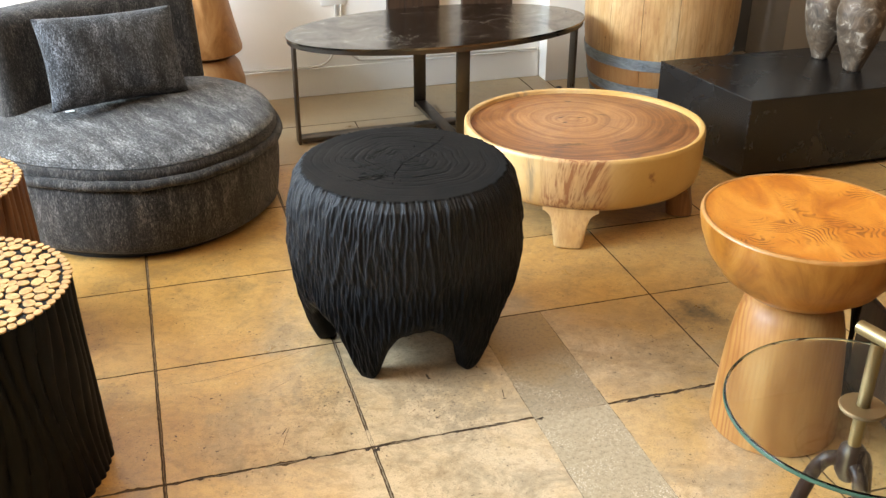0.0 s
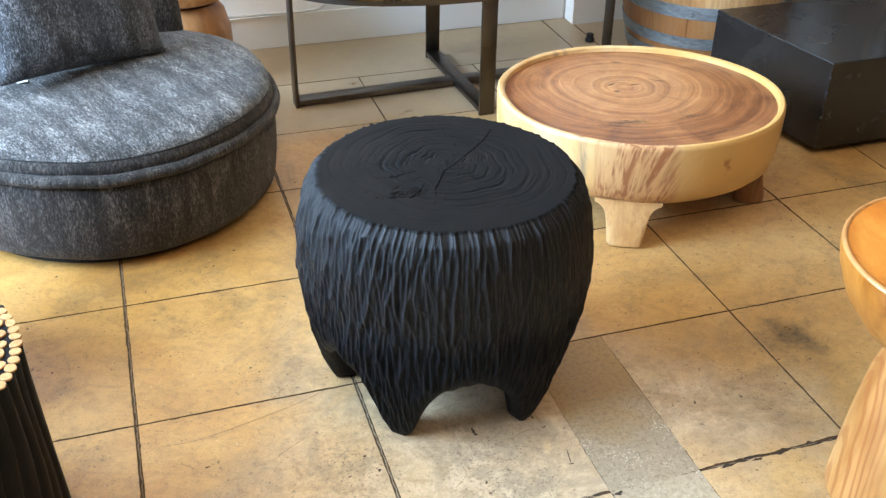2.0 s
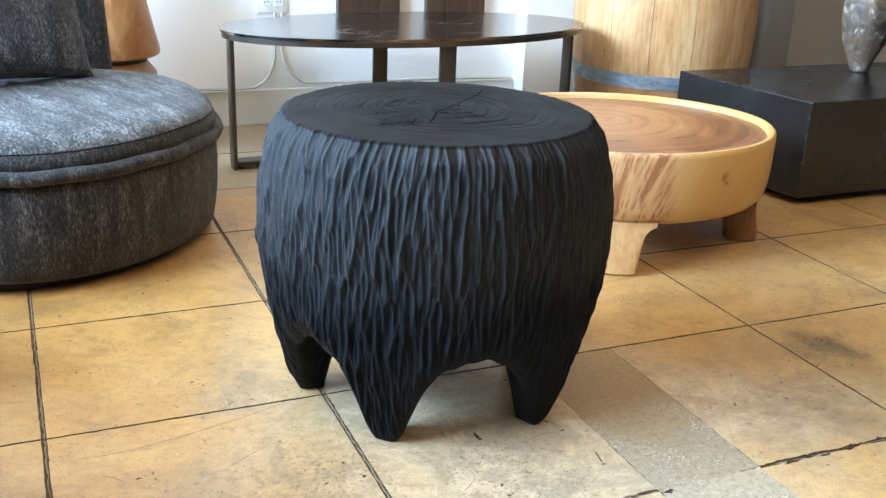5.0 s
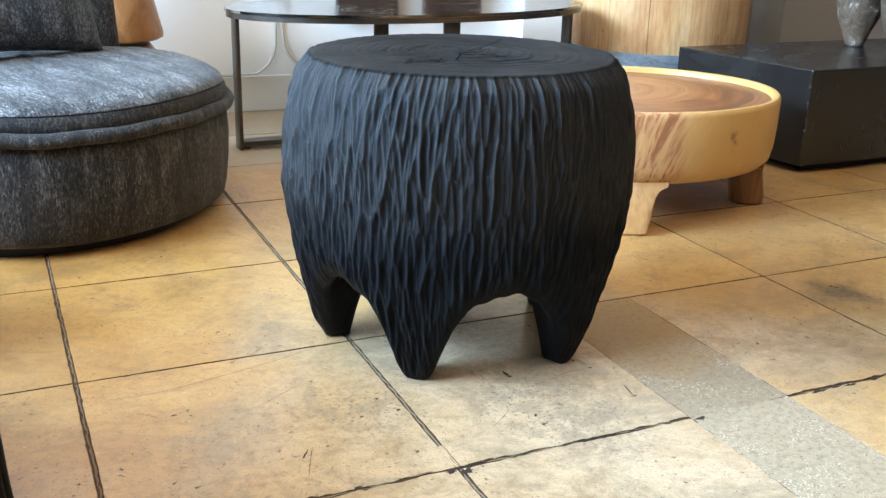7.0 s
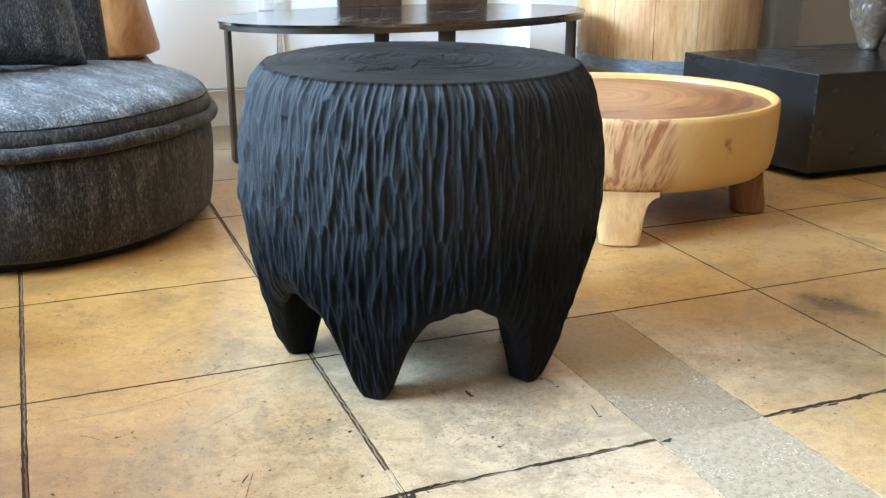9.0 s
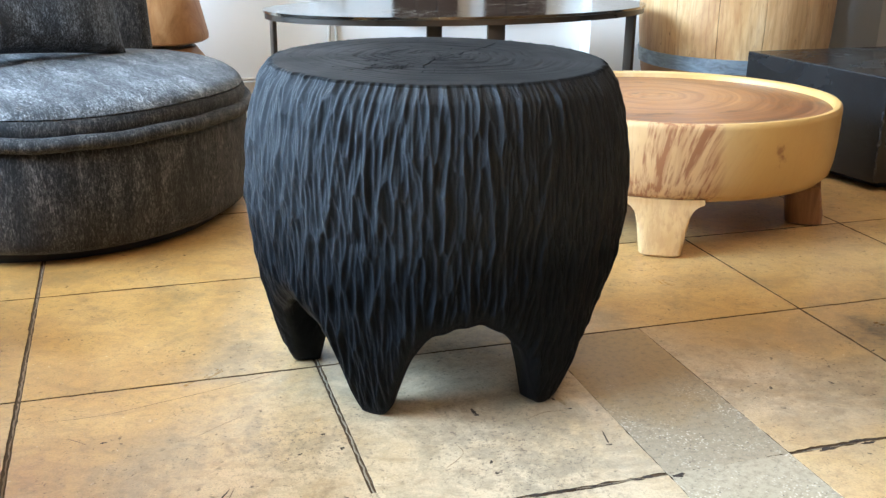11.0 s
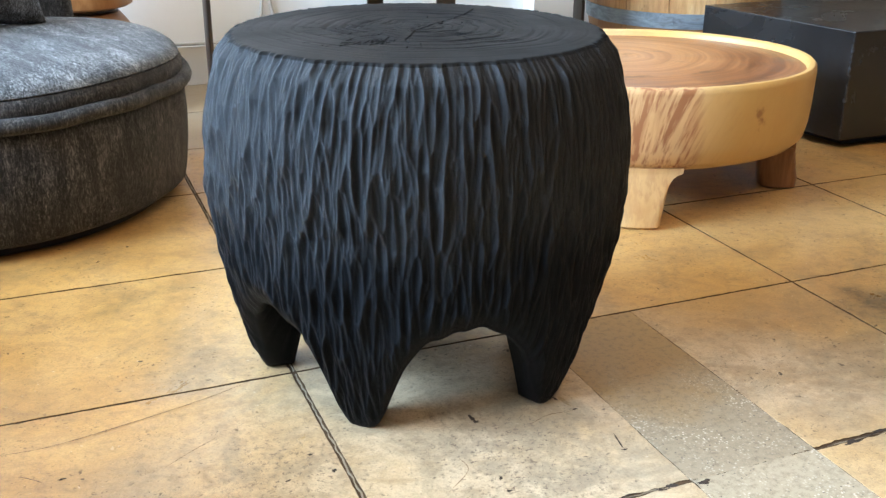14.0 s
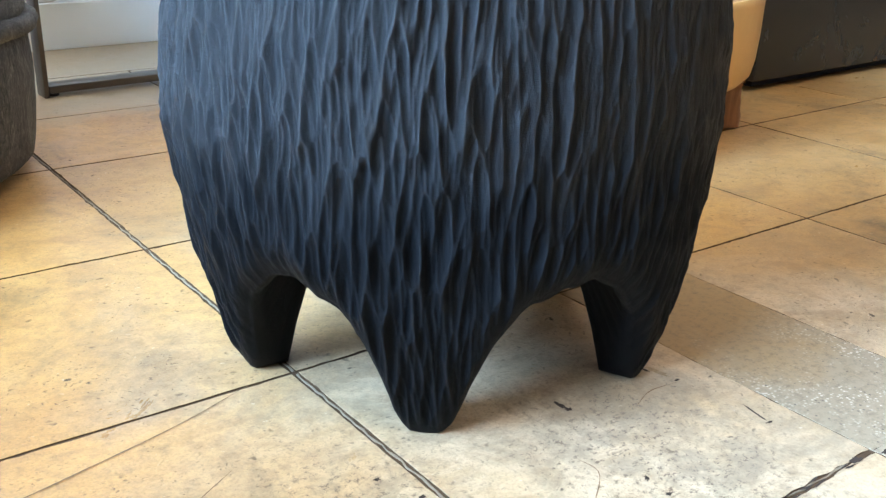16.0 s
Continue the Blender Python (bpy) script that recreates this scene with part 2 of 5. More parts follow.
def mat_terrazzo():
    """Cement infill: brown film, worn through to grey with small pale chips."""
    k = Nodes("grey_terrazzo_infill")
    p = k.world_place()
    sep = k.t.nodes.new("ShaderNodeSeparateXYZ")
    k.t.links.new(p, sep.inputs[0])
    big = k.noise(p, 3.5, 6, 0.65)
    fine = k.noise(p, 85, 6, 0.78)
    chip = k.voronoi(p, 250, "F1", "Color")
    edge = k.ramp(k.voronoi(p, 250), (0.28, 1.0), (0.5, 0.0))
    pick = k.ramp(chip, (0.52, 0.0), (0.58, 0.95))
    tone = k.mix(big, (0.27, 0.165, 0.060), (0.40, 0.262, 0.108))
    worn = k.math("ADD", sep.outputs[1], k.math("MULTIPLY", k.math("SUBTRACT", big, 0.5), 0.5))
    patch = k.ramp(k.math("MULTIPLY", worn, 0.4), (0.71, 1.0), (0.765, 0.0))
    tone = k.mix(k.math("MULTIPLY", patch, 0.85), tone, (0.33, 0.268, 0.182))
    pale = k.ramp(k.math("MULTIPLY", sep.outputs[1], 0.5), (0.812, 1.0), (0.818, 0.0))
    tone = k.mix(k.math("MULTIPLY", pale, 0.65), tone, (0.46, 0.375, 0.25))
    dots = k.math("MULTIPLY", k.ramp(k.voronoi(p, 95), (0.08, 0.9), (0.17, 0.0)), patch)
    tone = k.mix(dots, tone, (0.07, 0.052, 0.035))
    tone = k.mix(k.ramp(fine, (0.47, 0.0), (0.66, 0.6)), tone, (0.13, 0.092, 0.052))
    gate = k.math("MULTIPLY", patch, k.ramp(k.noise(p, 9, 5, 0.7), (0.44, 0.0), (0.58, 1.0)))
    tone = k.mix(k.math("MULTIPLY", k.math("MULTIPLY", edge, pick), gate), tone, (0.66, 0.58, 0.45))
    k.set(Base_Color=tone, Roughness=k.ramp(big, (0.3, 0.35), (0.7, 0.55)))
    return k.bump(fine, 0.2, 0.001).m


def mat_plain(name, colour, rough=0.5, metal=0.0, vary=0.15, scale=12.0, bump=0.0, bscale=80.0):
    k = Nodes(name)
    n = k.noise(k.place(), scale, 5, 0.6)
    dark = tuple(c * (1 - vary) for c in colour)
    lite = tuple(min(1, c * (1 + vary)) for c in colour)
    k.set(Base_Color=k.mix(n, dark, lite), Metallic=metal,
          Roughness=k.ramp(n, (0.3, max(0.02, rough * 0.85)), (0.7, min(1, rough * 1.15))))
    if bump:
        k.bump(k.noise(k.place(), bscale, 4), bump, 0.002)
    return k.m


def mat_wall():
    k = Nodes("white_painted_masonry")
    p = k.place()
    n = k.noise(p, 2.5, 5, 0.6)
    f = k.noise(p, 45, 5, 0.6)
    k.set(Base_Color=k.mix(n, (0.82, 0.80, 0.75), (0.89, 0.87, 0.83)), Roughness=0.6)
    return k.bump(f, 0.18, 0.004).m


def mat_fabric(name, lie, light):
    """Chenille: soft dark pile with paler yarn slubs that run along the weave."""
    k = Nodes(name)
    slub = k.noise(k.place(lie), 250, 5, 0.66, 0.8)
    yarn = k.noise(k.place(tuple(0.4 + 0.6 * x if x < 0.9 else 1.0 for x in lie)), 520, 3, 0.7)
    blot = k.noise(k.place(tuple(0.8 * x if x < 0.9 else 1.0 for x in lie)), 24, 5, 0.62, 0.5)
    v = k.math("ADD", k.math("ADD", k.math("MULTIPLY", slub, 0.58), k.math("MULTIPLY", yarn, 0.26)), k.math("MULTIPLY", blot, 0.34))
    tone = k.ramp(v, (0.53, tuple(c * 0.05 for c in light)), (0.595, tuple(c * 0.16 for c in light)), (0.655, tuple(c * 0.42 for c in light)), (0.73, light))
    brown = k.noise(k.place(), 7, 4, 0.6)
    tone = k.mix(k.ramp(brown, (0.48, 0.0), (0.66, 0.35)), tone, (0.036, 0.030, 0.025))
    k.set(Base_Color=tone, Roughness=0.7)
    k.b.inputs["Specular IOR Level"].default_value = 0.25
    k.b.inputs["Sheen Weight"].default_value = 0.10
    k.b.inputs["Sheen Roughness"].default_value = 0.4
    return k.bump(k.math("ADD", slub, k.math("MULTIPLY", yarn, 0.6)), 0.8, 0.003).m


def mat_log_side(name, zone_x, half, strength, tilt=1.0):
    """Pale, peeled log: cream sapwood with one streaked pinkish stretch and a few knots."""
    k = Nodes(name)
    sep = k.t.nodes.new("ShaderNodeSeparateXYZ")
    k.t.links.new(k.coord.outputs["Object"], sep.inputs[0])
    # the grain leans a little, more on one side than on the other
    lean = k.t.nodes.new("ShaderNodeCombineXYZ")
    k.t.links.new(k.math("SUBTRACT", sep.outputs[0], k.math("MULTIPLY", sep.outputs[2], k.math("ADD", k.math("MULTIPLY", sep.outputs[0], 1.6 * tilt), 0.22 * tilt))), lean.inputs[0])
    k.t.links.new(sep.outputs[1], lean.inputs[1])
    k.t.links.new(k.math("MULTIPLY", sep.outputs[2], 0.07), lean.inputs[2])
    coarse = k.noise(lean.outputs[0], 48, 4, 0.6, 0.3)
    thin = k.noise(lean.outputs[0], 150, 3, 0.6, 0.2)
    blot = k.noise(k.place((1, 1, 0.6)), 8, 5, 0.6)
    tone = k.ramp(blot, (0.32, (0.53, 0.30, 0.105)), (0.5, (0.63, 0.395, 0.165)), (0.68, (0.68, 0.475, 0.235)))
    # warm lamplight put into the colour: golden towards +x, cream on the daylight side
    tone = k.mix(k.ramp(k.math("ADD", sep.outputs[0], k.math("MULTIPLY", blot, 0.1)), (0.06, 0.0), (0.20, 0.8)), tone, (0.57, 0.335, 0.092))
    tone = k.mix(k.ramp(thin, (0.5, 0.0), (0.7, 0.22)), tone, (0.48, 0.265, 0.095))
    waver = k.math("ADD", sep.outputs[0], k.math("MULTIPLY", k.math("SUBTRACT", k.noise(k.place((1, 1, 0.5)), 12, 3), 0.5), 0.05))
    near = k.ramp(k.math("ABSOLUTE", k.math("SUBTRACT", waver, zone_x)), (half * 0.8, 1.0), (half * 1.05, 0.0))
    if half < 0.15:
        near = k.math("MULTIPLY", near, k.ramp(k.math("MULTIPLY", sep.outputs[1], -1.0), (0.05, 0.0), (0.12, 1.0)))
    tone = k.mix(k.math("MULTIPLY", near, 0.4 * strength), tone, (0.64, 0.37, 0.185))
    v = k.math("ADD", k.math("MULTIPLY", coarse, 0.55), k.math("MULTIPLY", thin, 0.45))
    mark = k.math("MULTIPLY", k.math("MAXIMUM", k.ramp(v, (0.47, 0.0), (0.56, 0.9)), k.ramp(coarse, (0.44, 0.0), (0.62, 0.5))), near)
    tone = k.mix(k.math("MULTIPLY", mark, strength), tone, (0.31, 0.112, 0.042))
    edge = k.ramp(k.math("ABSOLUTE", k.math("SUBTRACT", waver, zone_x - half * 1.35)), (0.006, 0.7), (0.024, 0.0))
    tone = k.mix(k.math("MULTIPLY", edge, k.ramp(coarse, (0.42, 0.0), (0.56, strength))), tone, (0.22, 0.17, 0.11))
    for kx, ky, kz, size in ((0.196, -0.333, 0.243, 0.013), (0.206, -0.331, 0.222, 0.013), (0.20, -0.333, 0.205, 0.008), (0.214, -0.329, 0.262, 0.007), (-0.3, -0.27, 0.2, 0.014)):
        away = k.t.nodes.new("ShaderNodeVectorMath")
        away.operation = "DISTANCE"
        k.t.links.new(k.coord.outputs["Object"], away.inputs[0])
        away.inputs[1].default_value = (kx, ky, kz)
        d = k.math("ADD", away.outputs["Value"], k.math("MULTIPLY", k.math("SUBTRACT", k.noise(k.place(), 60, 4, 0.7), 0.5), size * 2.6))
        tone = k.mix(k.ramp(d, (size * 0.3, 0.8), (size, 0.0)), tone, (0.27, 0.11, 0.03))
    k.set(Base_Color=tone, Roughness=0.4)
    return k.bump(v, 0.15, 0.002).m


def mat_bowl_top():
    """Turned pine seen across the grain: broken swirls of stepped dark growth lines."""
    k = Nodes("honey_pine_swirls")
    warp = k.t.nodes.new("ShaderNodeVectorMath")
    warp.operation = "MULTIPLY_ADD"
    nz = k.t.nodes.new("ShaderNodeTexNoise")
    nz.inputs["Scale"].default_value = 7.5
    nz.inputs["Detail"].default_value = 1.5
    k.t.links.new(k.coord.outputs["Object"], nz.inputs["Vector"])
    k.t.links.new(nz.outputs["Color"], warp.inputs[0])
    warp.inputs[1].default_value = (0.30, 0.30, 0)
    k.t.links.new(k.coord.outputs["Object"], warp.inputs[2])
    lines = k.wave(warp.outputs[0], 34, 0.6, 2.0, "BANDS", "DIAGONAL", 3.0)
    soft = k.noise(k.place((1, 0.6, 1)), 8, 5, 0.65, 1.0)
    patch = k.ramp(k.noise(k.place(loc=(0.3, 0.1, 0)), 9.5, 3, 0.55, 0.6), (0.53, 0.0), (0.63, 1.0))
    fine = k.noise(k.place(), 140, 4, 0.7)
    tone = k.ramp(soft, (0.33, (0.42, 0.120, 0.012)), (0.5, (0.58, 0.205, 0.022)), (0.68, (0.68, 0.295, 0.045)))
    cut = k.ramp(lines, (0.54, 0.0), (0.84, 0.8))
    tone = k.mix(k.math("MULTIPLY", cut, patch), tone, (0.22, 0.062, 0.010))
    tone = k.mix(k.math("MULTIPLY", k.ramp(lines, (0.4, 0.0), (0.8, 0.06)), 1.0), tone, (0.36, 0.12, 0.018))
    knot = k.ramp(k.noise(k.place(loc=(1.7, 0.4, 0)), 11, 3, 0.5), (0.68, 0.0), (0.74, 0.75))
    tone = k.mix(knot, tone, (0.16, 0.05, 0.012))
    tone = k.mix(k.ramp(fine, (0.5, 0.0), (0.75, 0.2)), tone, (0.30, 0.09, 0.012))
    k.set(Base_Color=tone, Roughness=k.ramp(soft, (0.3, 0.32), (0.7, 0.46)))
    return k.bump(k.math("ADD", fine, lines), 0.05, 0.001).m


def mat_log_rings(name, cx, cy, ex, ey, stops, bands, rough=0.3):
    """End grain: bands round a heart at cx, cy, drawn out to an oval of ex by ey."""
    k = Nodes(name)
    sub = k.place((1 / ex, 1 / ey, 0.0), loc=(-cx / ex, -cy / ey, 0))
    dist = k.t.nodes.new("ShaderNodeVectorMath")
    dist.operation = "LENGTH"
    k.t.links.new(sub, dist.inputs[0])
    wob = k.math("MULTIPLY", k.math("SUBTRACT", k.noise(k.place(), 4, 3, 0.5), 0.5), 0.17)
    d = k.math("ADD", dist.outputs["Value"], wob)
    comb = k.t.nodes.new("ShaderNodeCombineXYZ")
    k.t.links.new(k.math("MULTIPLY", d, bands), comb.inputs[0])
    k.t.links.new(k.math("MULTIPLY", k.noise(k.place(), 3, 2), 2.5), comb.inputs[1])
    ring = k.noise(comb.outputs[0], 1.0, 4, 0.6, 0.3)
    soft = k.noise(k.place(), 6, 6, 0.65, 1.2)
    fine = k.noise(k.place((1, 1, 0.1)), 150, 5, 0.65)
    v = k.math("ADD", k.math("MULTIPLY", ring, 0.45), k.math("MULTIPLY", soft, 0.40))
    v = k.math("SUBTRACT", k.math("ADD", v, 0.17), k.math("MULTIPLY", d, 0.17))
    tone = k.ramp(v, *stops)
    tone = k.mix(k.ramp(fine, (0.5, 0.0), (0.8, 0.3)), tone, tuple(c * 0.5 for c in stops[0][1]))
    stain = k.ramp(k.noise(k.place((1, 2.2, 1)), 8, 5, 0.7, 0.8), (0.68, 0.0), (0.80, 0.35))
    tone = k.mix(stain, tone, tuple(c * 0.35 for c in stops[0][1]))
    # small checks at the heart, dark smears further out: x, y, length, width, turn
    for mx, my, ln, wd, turn, deep in ((-0.075, 0.076, 0.020, 0.006, 0.7, 0.85), (0.0, 0.079, 0.022, 0.008, 0.2, 0.85), (-0.066, 0.026, 0.011, 0.007, 0.0, 0.8), (-0.045, 0.092, 0.03, 0.004, 0.1, 0.6),
                                       (-0.038, 0.258, 0.026, 0.008, -0.1, 0.75), (0.071, 0.113, 0.030, 0.007, -0.3, 0.6), (-0.059, -0.19, 0.085, 0.017, 0.1, 0.7), (-0.10, -0.215, 0.06, 0.012, -0.1, 0.55),
                                       (0.122, -0.145, 0.045, 0.010, 0.5, 0.6), (0.20, -0.235, 0.085, 0.012, 0.55, 0.6), (0.098, -0.02, 0.06, 0.004, -0.5, 0.5)):
        at = k.t.nodes.new("ShaderNodeMapping")
        at.vector_type = "TEXTURE"
        k.t.links.new(k.coord.outputs["Object"], at.inputs["Vector"])
        at.inputs["Location"].default_value = (mx, my, 0.295)
        at.inputs["Rotation"].default_value = (0, 0, turn)
        at.inputs["Scale"].default_value = (ln, wd, 1)
        size = k.t.nodes.new("ShaderNodeVectorMath")
        size.operation = "LENGTH"
        k.t.links.new(at.outputs[0], size.inputs[0])
        e = k.math("ADD", size.outputs["Value"], k.math("MULTIPLY", k.math("SUBTRACT", k.noise(k.place((0.5, 1, 1)), 90, 4, 0.7), 0.5), 2.4))
        tone = k.mix(k.ramp(e, (0.3, deep), (1.0, 0.0)), tone, (0.045, 0.018, 0.009))
    k.set(Base_Color=tone, Roughness=k.ramp(soft, (0.3, rough * 0.8), (0.7, rough * 1.25)))
    return k.bump(k.math("ADD", ring, k.math("MULTIPLY", fine, 0.4)), 0.06, 0.001).m


def mat_wood(name, a, b, c, rough=0.35, axis_scale=(1, 1, 0.08), scale=30.0, wave=0.0):
    k = Nodes(name)
    p = k.place(axis_scale, loc=k.math("MULTIPLY", k.random(), 7.0))
    n = k.noise(p, scale, 6, 0.65, 1.4)
    m = k.noise(k.place((1, 1, 0.4)), 5, 3)
    tone = k.ramp(n, (0.32, a), (0.5, b), (0.7, c))
    tone = k.mix(k.ramp(m, (0.35, 0.0), (0.75, 0.4)), tone, a)
    tone = k.mix(k.ramp(k.random(), (0.0, 0.0), (1.0, 0.25)), tone, tuple(x * 0.7 for x in a))
    k.set(Base_Color=tone, Roughness=rough)
    return k.bump(n, 0.15, 0.0015).m


def mat_pine_foot():
    """Turned pine: long bowed growth lines, denser on one flank."""
    k = Nodes("honey_pine_foot")
    lines = k.wave(k.place((1, 0.5, 0.10), rot=(0, 0, 0.5)), 33, 8.0, 2.0, "BANDS", "X", 0.9)
    wash = k.noise(k.place((1, 1, 0.25)), 7, 4, 0.6)
    fine = k.noise(k.place((1, 1, 0.06)), 120, 5, 0.7)
    tone = k.ramp(wash, (0.36, (0.30, 0.120, 0.026)), (0.5, (0.43, 0.205, 0.058)), (0.64, (0.54, 0.31, 0.115)))
    sep = k.t.nodes.new("ShaderNodeSeparateXYZ")
    k.t.links.new(k.coord.outputs["Object"], sep.inputs[0])
    flank = k.math("ADD", k.math("MULTIPLY", sep.outputs[0], -0.94), k.math("MULTIPLY", sep.outputs[1], 0.33))
    dense = k.ramp(flank, (0.075, 0.22), (0.105, 1.0), (0.14, 0.75))
    tone = k.mix(k.math("MULTIPLY", k.ramp(lines, (0.5, 0.0), (0.85, 0.7)), dense), tone, (0.25, 0.072, 0.012))
    tone = k.mix(k.ramp(fine, (0.5, 0.0), (0.72, 0.3)), tone, (0.30, 0.11, 0.022))
    k.set(Base_Color=tone, Roughness=0.5)
    return k.bump(lines, 0.06, 0.001).m


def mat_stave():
    """Weathered oak: figured grain, dark knots, nail stains."""
    k = Nodes("barrel_oak")
    off = k.math("MULTIPLY", k.random(), 9.0)
    grain = k.noise(k.place((1, 1, 0.10), loc=off), 60, 6, 0.7, 1.6)
    figure = k.wave(k.place((1, 1, 0.16), loc=off), 14, 9.0, 3.0, "BANDS", "X", 1.2)
    wash = k.noise(k.place((1, 1, 0.4)), 5, 5, 0.65, 0.6)
    tone = k.ramp(wash, (0.34, (0.38, 0.18, 0.06)), (0.5, (0.54, 0.325, 0.135)), (0.68, (0.70, 0.49, 0.26)))
    tone = k.mix(k.ramp(k.random(), (0.1, 0.0), (1.0, 0.35)), tone, (0.40, 0.17, 0.05))
    tone = k.mix(k.ramp(figure, (0.6, 0.0), (0.9, 0.22)), tone, (0.26, 0.11, 0.034))
    tone = k.mix(k.ramp(grain, (0.5, 0.0), (0.68, 0.45)), tone, (0.25, 0.11, 0.035))
    # below the middle hoop the staves are darker and redder
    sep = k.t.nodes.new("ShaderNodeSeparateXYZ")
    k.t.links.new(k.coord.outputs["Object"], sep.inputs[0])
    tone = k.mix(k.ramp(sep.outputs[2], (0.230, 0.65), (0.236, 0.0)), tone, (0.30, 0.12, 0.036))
    knot = k.ramp(k.noise(k.place((1, 1, 0.45), loc=off), 34, 3, 0.5), (0.70, 0.0), (0.76, 0.8))
    tone = k.mix(knot, tone, (0.10, 0.035, 0.012))
    k.set(Base_Color=tone, Roughness=0.5)
    return k.bump(grain, 0.2, 0.0015).m


def mat_metal(name, colour, rough, vary=0.5):
    k = Nodes(name)
    n = k.noise(k.place(), 9, 6, 0.7, 0.8)
    f = k.noise(k.place((1, 1, 1)), 90, 4)
    k.set(Base_Color=k.mix(n, tuple(c * (1 - vary) for c in colour), colour), Metallic=1.0,
          Roughness=k.ramp(n, (0.3, rough * 0.7), (0.7, rough * 1.4)))
    return k.bump(f, 0.05, 0.001).m


def mat_steel_sheet():
    """Hot-rolled sheet under wax: cloudy brown patina, slow waves in the metal."""
    k = Nodes("burnished_steel_sheet")
    cloud = k.noise(k.place(), 6, 7, 0.72, 1.2)
    wave = k.noise(k.place(), 9, 2, 0.5)
    fine = k.noise(k.place(), 120, 4, 0.7)
    tone = k.ramp(cloud, (0.34, (0.10, 0.085, 0.068)), (0.5, (0.26, 0.235, 0.20)), (0.66, (0.42, 0.39, 0.34)))
    k.set(Base_Color=tone, Metallic=1.0, Roughness=k.ramp(k.math("ADD", k.math("MULTIPLY", cloud, 0.7), k.math("MULTIPLY", fine, 0.3)), (0.38, 0.13), (0.66, 0.32)))
    return k.bump(wave, 0.06, 0.01).m


def mat_marble():
    k = Nodes("mottled_stone")
    p = k.place()
    v = k.voronoi(p, 22, "F1", "Color")
    n = k.noise(p, 14, 6, 0.7, 1.6)
    tone = k.ramp(n, (0.32, (0.030, 0.021, 0.014)), (0.5, (0.105, 0.078, 0.054)), (0.58, (0.17, 0.135, 0.10)), (0.64, (0.42, 0.375, 0.30)))
    tone = k.mix(k.ramp(v, (0.3, 0.0), (0.9, 0.4)), tone, (0.15, 0.085, 0.04))
    k.set(Base_Color=tone, Roughness=0.58)
    return k.bump(n, 0.25, 0.002).m


def mat_slab():
    k = Nodes("dark_slab")
    n = k.noise(k.place(), 5, 6, 0.7, 0.6)
    f = k.noise(k.place(), 70, 5)
    s = k.ramp(k.noise(k.place((1, 1, 4)), 12, 5, 0.8), (0.68, 0.0), (0.8, 0.3))
    tone = k.mix(s, k.mix(n, (0.007, 0.0062, 0.0058), (0.015, 0.0135, 0.013)), (0.10, 0.10, 0.10))
    flat = k.t.nodes.new("ShaderNodeVectorMath")
    flat.operation = "LENGTH"
    k.t.links.new(k.place((1, 1, 0)), flat.inputs[0])
    worn = k.math("MULTIPLY", k.ramp(flat.outputs["Value"], (0.002, 1.0), (0.006, 0.0)), k.ramp(k.noise(k.place(), 60, 5, 0.8), (0.50, 0.0), (0.64, 0.45)))
    tone = k.mix(worn, tone, (0.20, 0.20, 0.20))
    mark = k.ramp(k.noise(k.place((1, 1, 1.6)), 26, 6, 0.85, 0.6), (0.66, 0.0), (0.72, 0.4))
    tone = k.mix(mark, tone, (0.11, 0.11, 0.115))
    k.set(Base_Color=tone, Roughness=k.ramp(n, (0.3, 0.17), (0.7, 0.32)))
    k.b.inputs["Specular IOR Level"].default_value = 0.55
    return k.bump(f, 0.08, 0.001).m


def mat_glass():
    k = Nodes("clear_glass")
    k.set(Base_Color=(0.93, 0.98, 0.96), Roughness=0.0)
    k.b.inputs["Transmission Weight"].default_value = 1.0
    k.b.inputs["IOR"].default_value = 1.5
    return k.m


def mat_hoop():
    k = Nodes("galvanised_hoop")
    n = k.noise(k.place((1, 1, 3)), 14, 5, 0.7, 0.6)
    tone = k.ramp(n, (0.35, (0.17, 0.20, 0.22)), (0.6, (0.33, 0.40, 0.45)), (0.8, (0.22, 0.15, 0.10)))
    k.set(Base_Color=tone, Metallic=0.55, Roughness=0.45)
    return k.bump(n, 0.15, 0.002).m


CHAR, CHAR_TOP = mat_char(), mat_char_top()
TILE, TERRAZZO = mat_tile(), mat_terrazzo()
GROUT = mat_plain("dark_joint", (0.085, 0.052, 0.028), 0.95, 0, 0.5, 30, 0.4)
GROUT.node_tree.nodes["Principled BSDF"].inputs["Specular IOR Level"].default_value = 0.1
WALL, CEILING = mat_wall(), mat_plain("ceiling_paint", (0.62, 0.53, 0.39), 0.8)
TAUPE = mat_plain("taupe_wall_paint", (0.36, 0.33, 0.29), 0.6, 0, 0.06, 3, 0.1)
# for added walls out of view, kept dark to cut bounced light
DIM = mat_plain("unseen_dark_wall", (0.10, 0.085, 0.07), 0.7, 0, 0.1, 3)
RECESS = mat_plain("dark_grey_recess", (0.085, 0.09, 0.095), 0.6, 0, 0.1, 3)
BLACK = mat_plain("matt_black", (0.012, 0.012, 0.012), 0.7)
# the chair's one chenille, coloured as shaded on the sides and lit on the seat
FABRIC_SHADED = mat_fabric("heathered_chenille_shaded", (1, 1, 0.30), (0.190, 0.173, 0.160))
FABRIC_PILLOW = mat_fabric("heathered_chenille_pillow", (1, 1, 0.4), (0.28, 0.30, 0.33))
FABRIC_SEAT_LIT = mat_fabric("heathered_chenille_lit", (0.34, 1.0, 0.8), (0.43, 0.425, 0.415))
LOG_SIDE = mat_log_side("peeled_log_sapwood", -0.058, 0.112, 1.0)
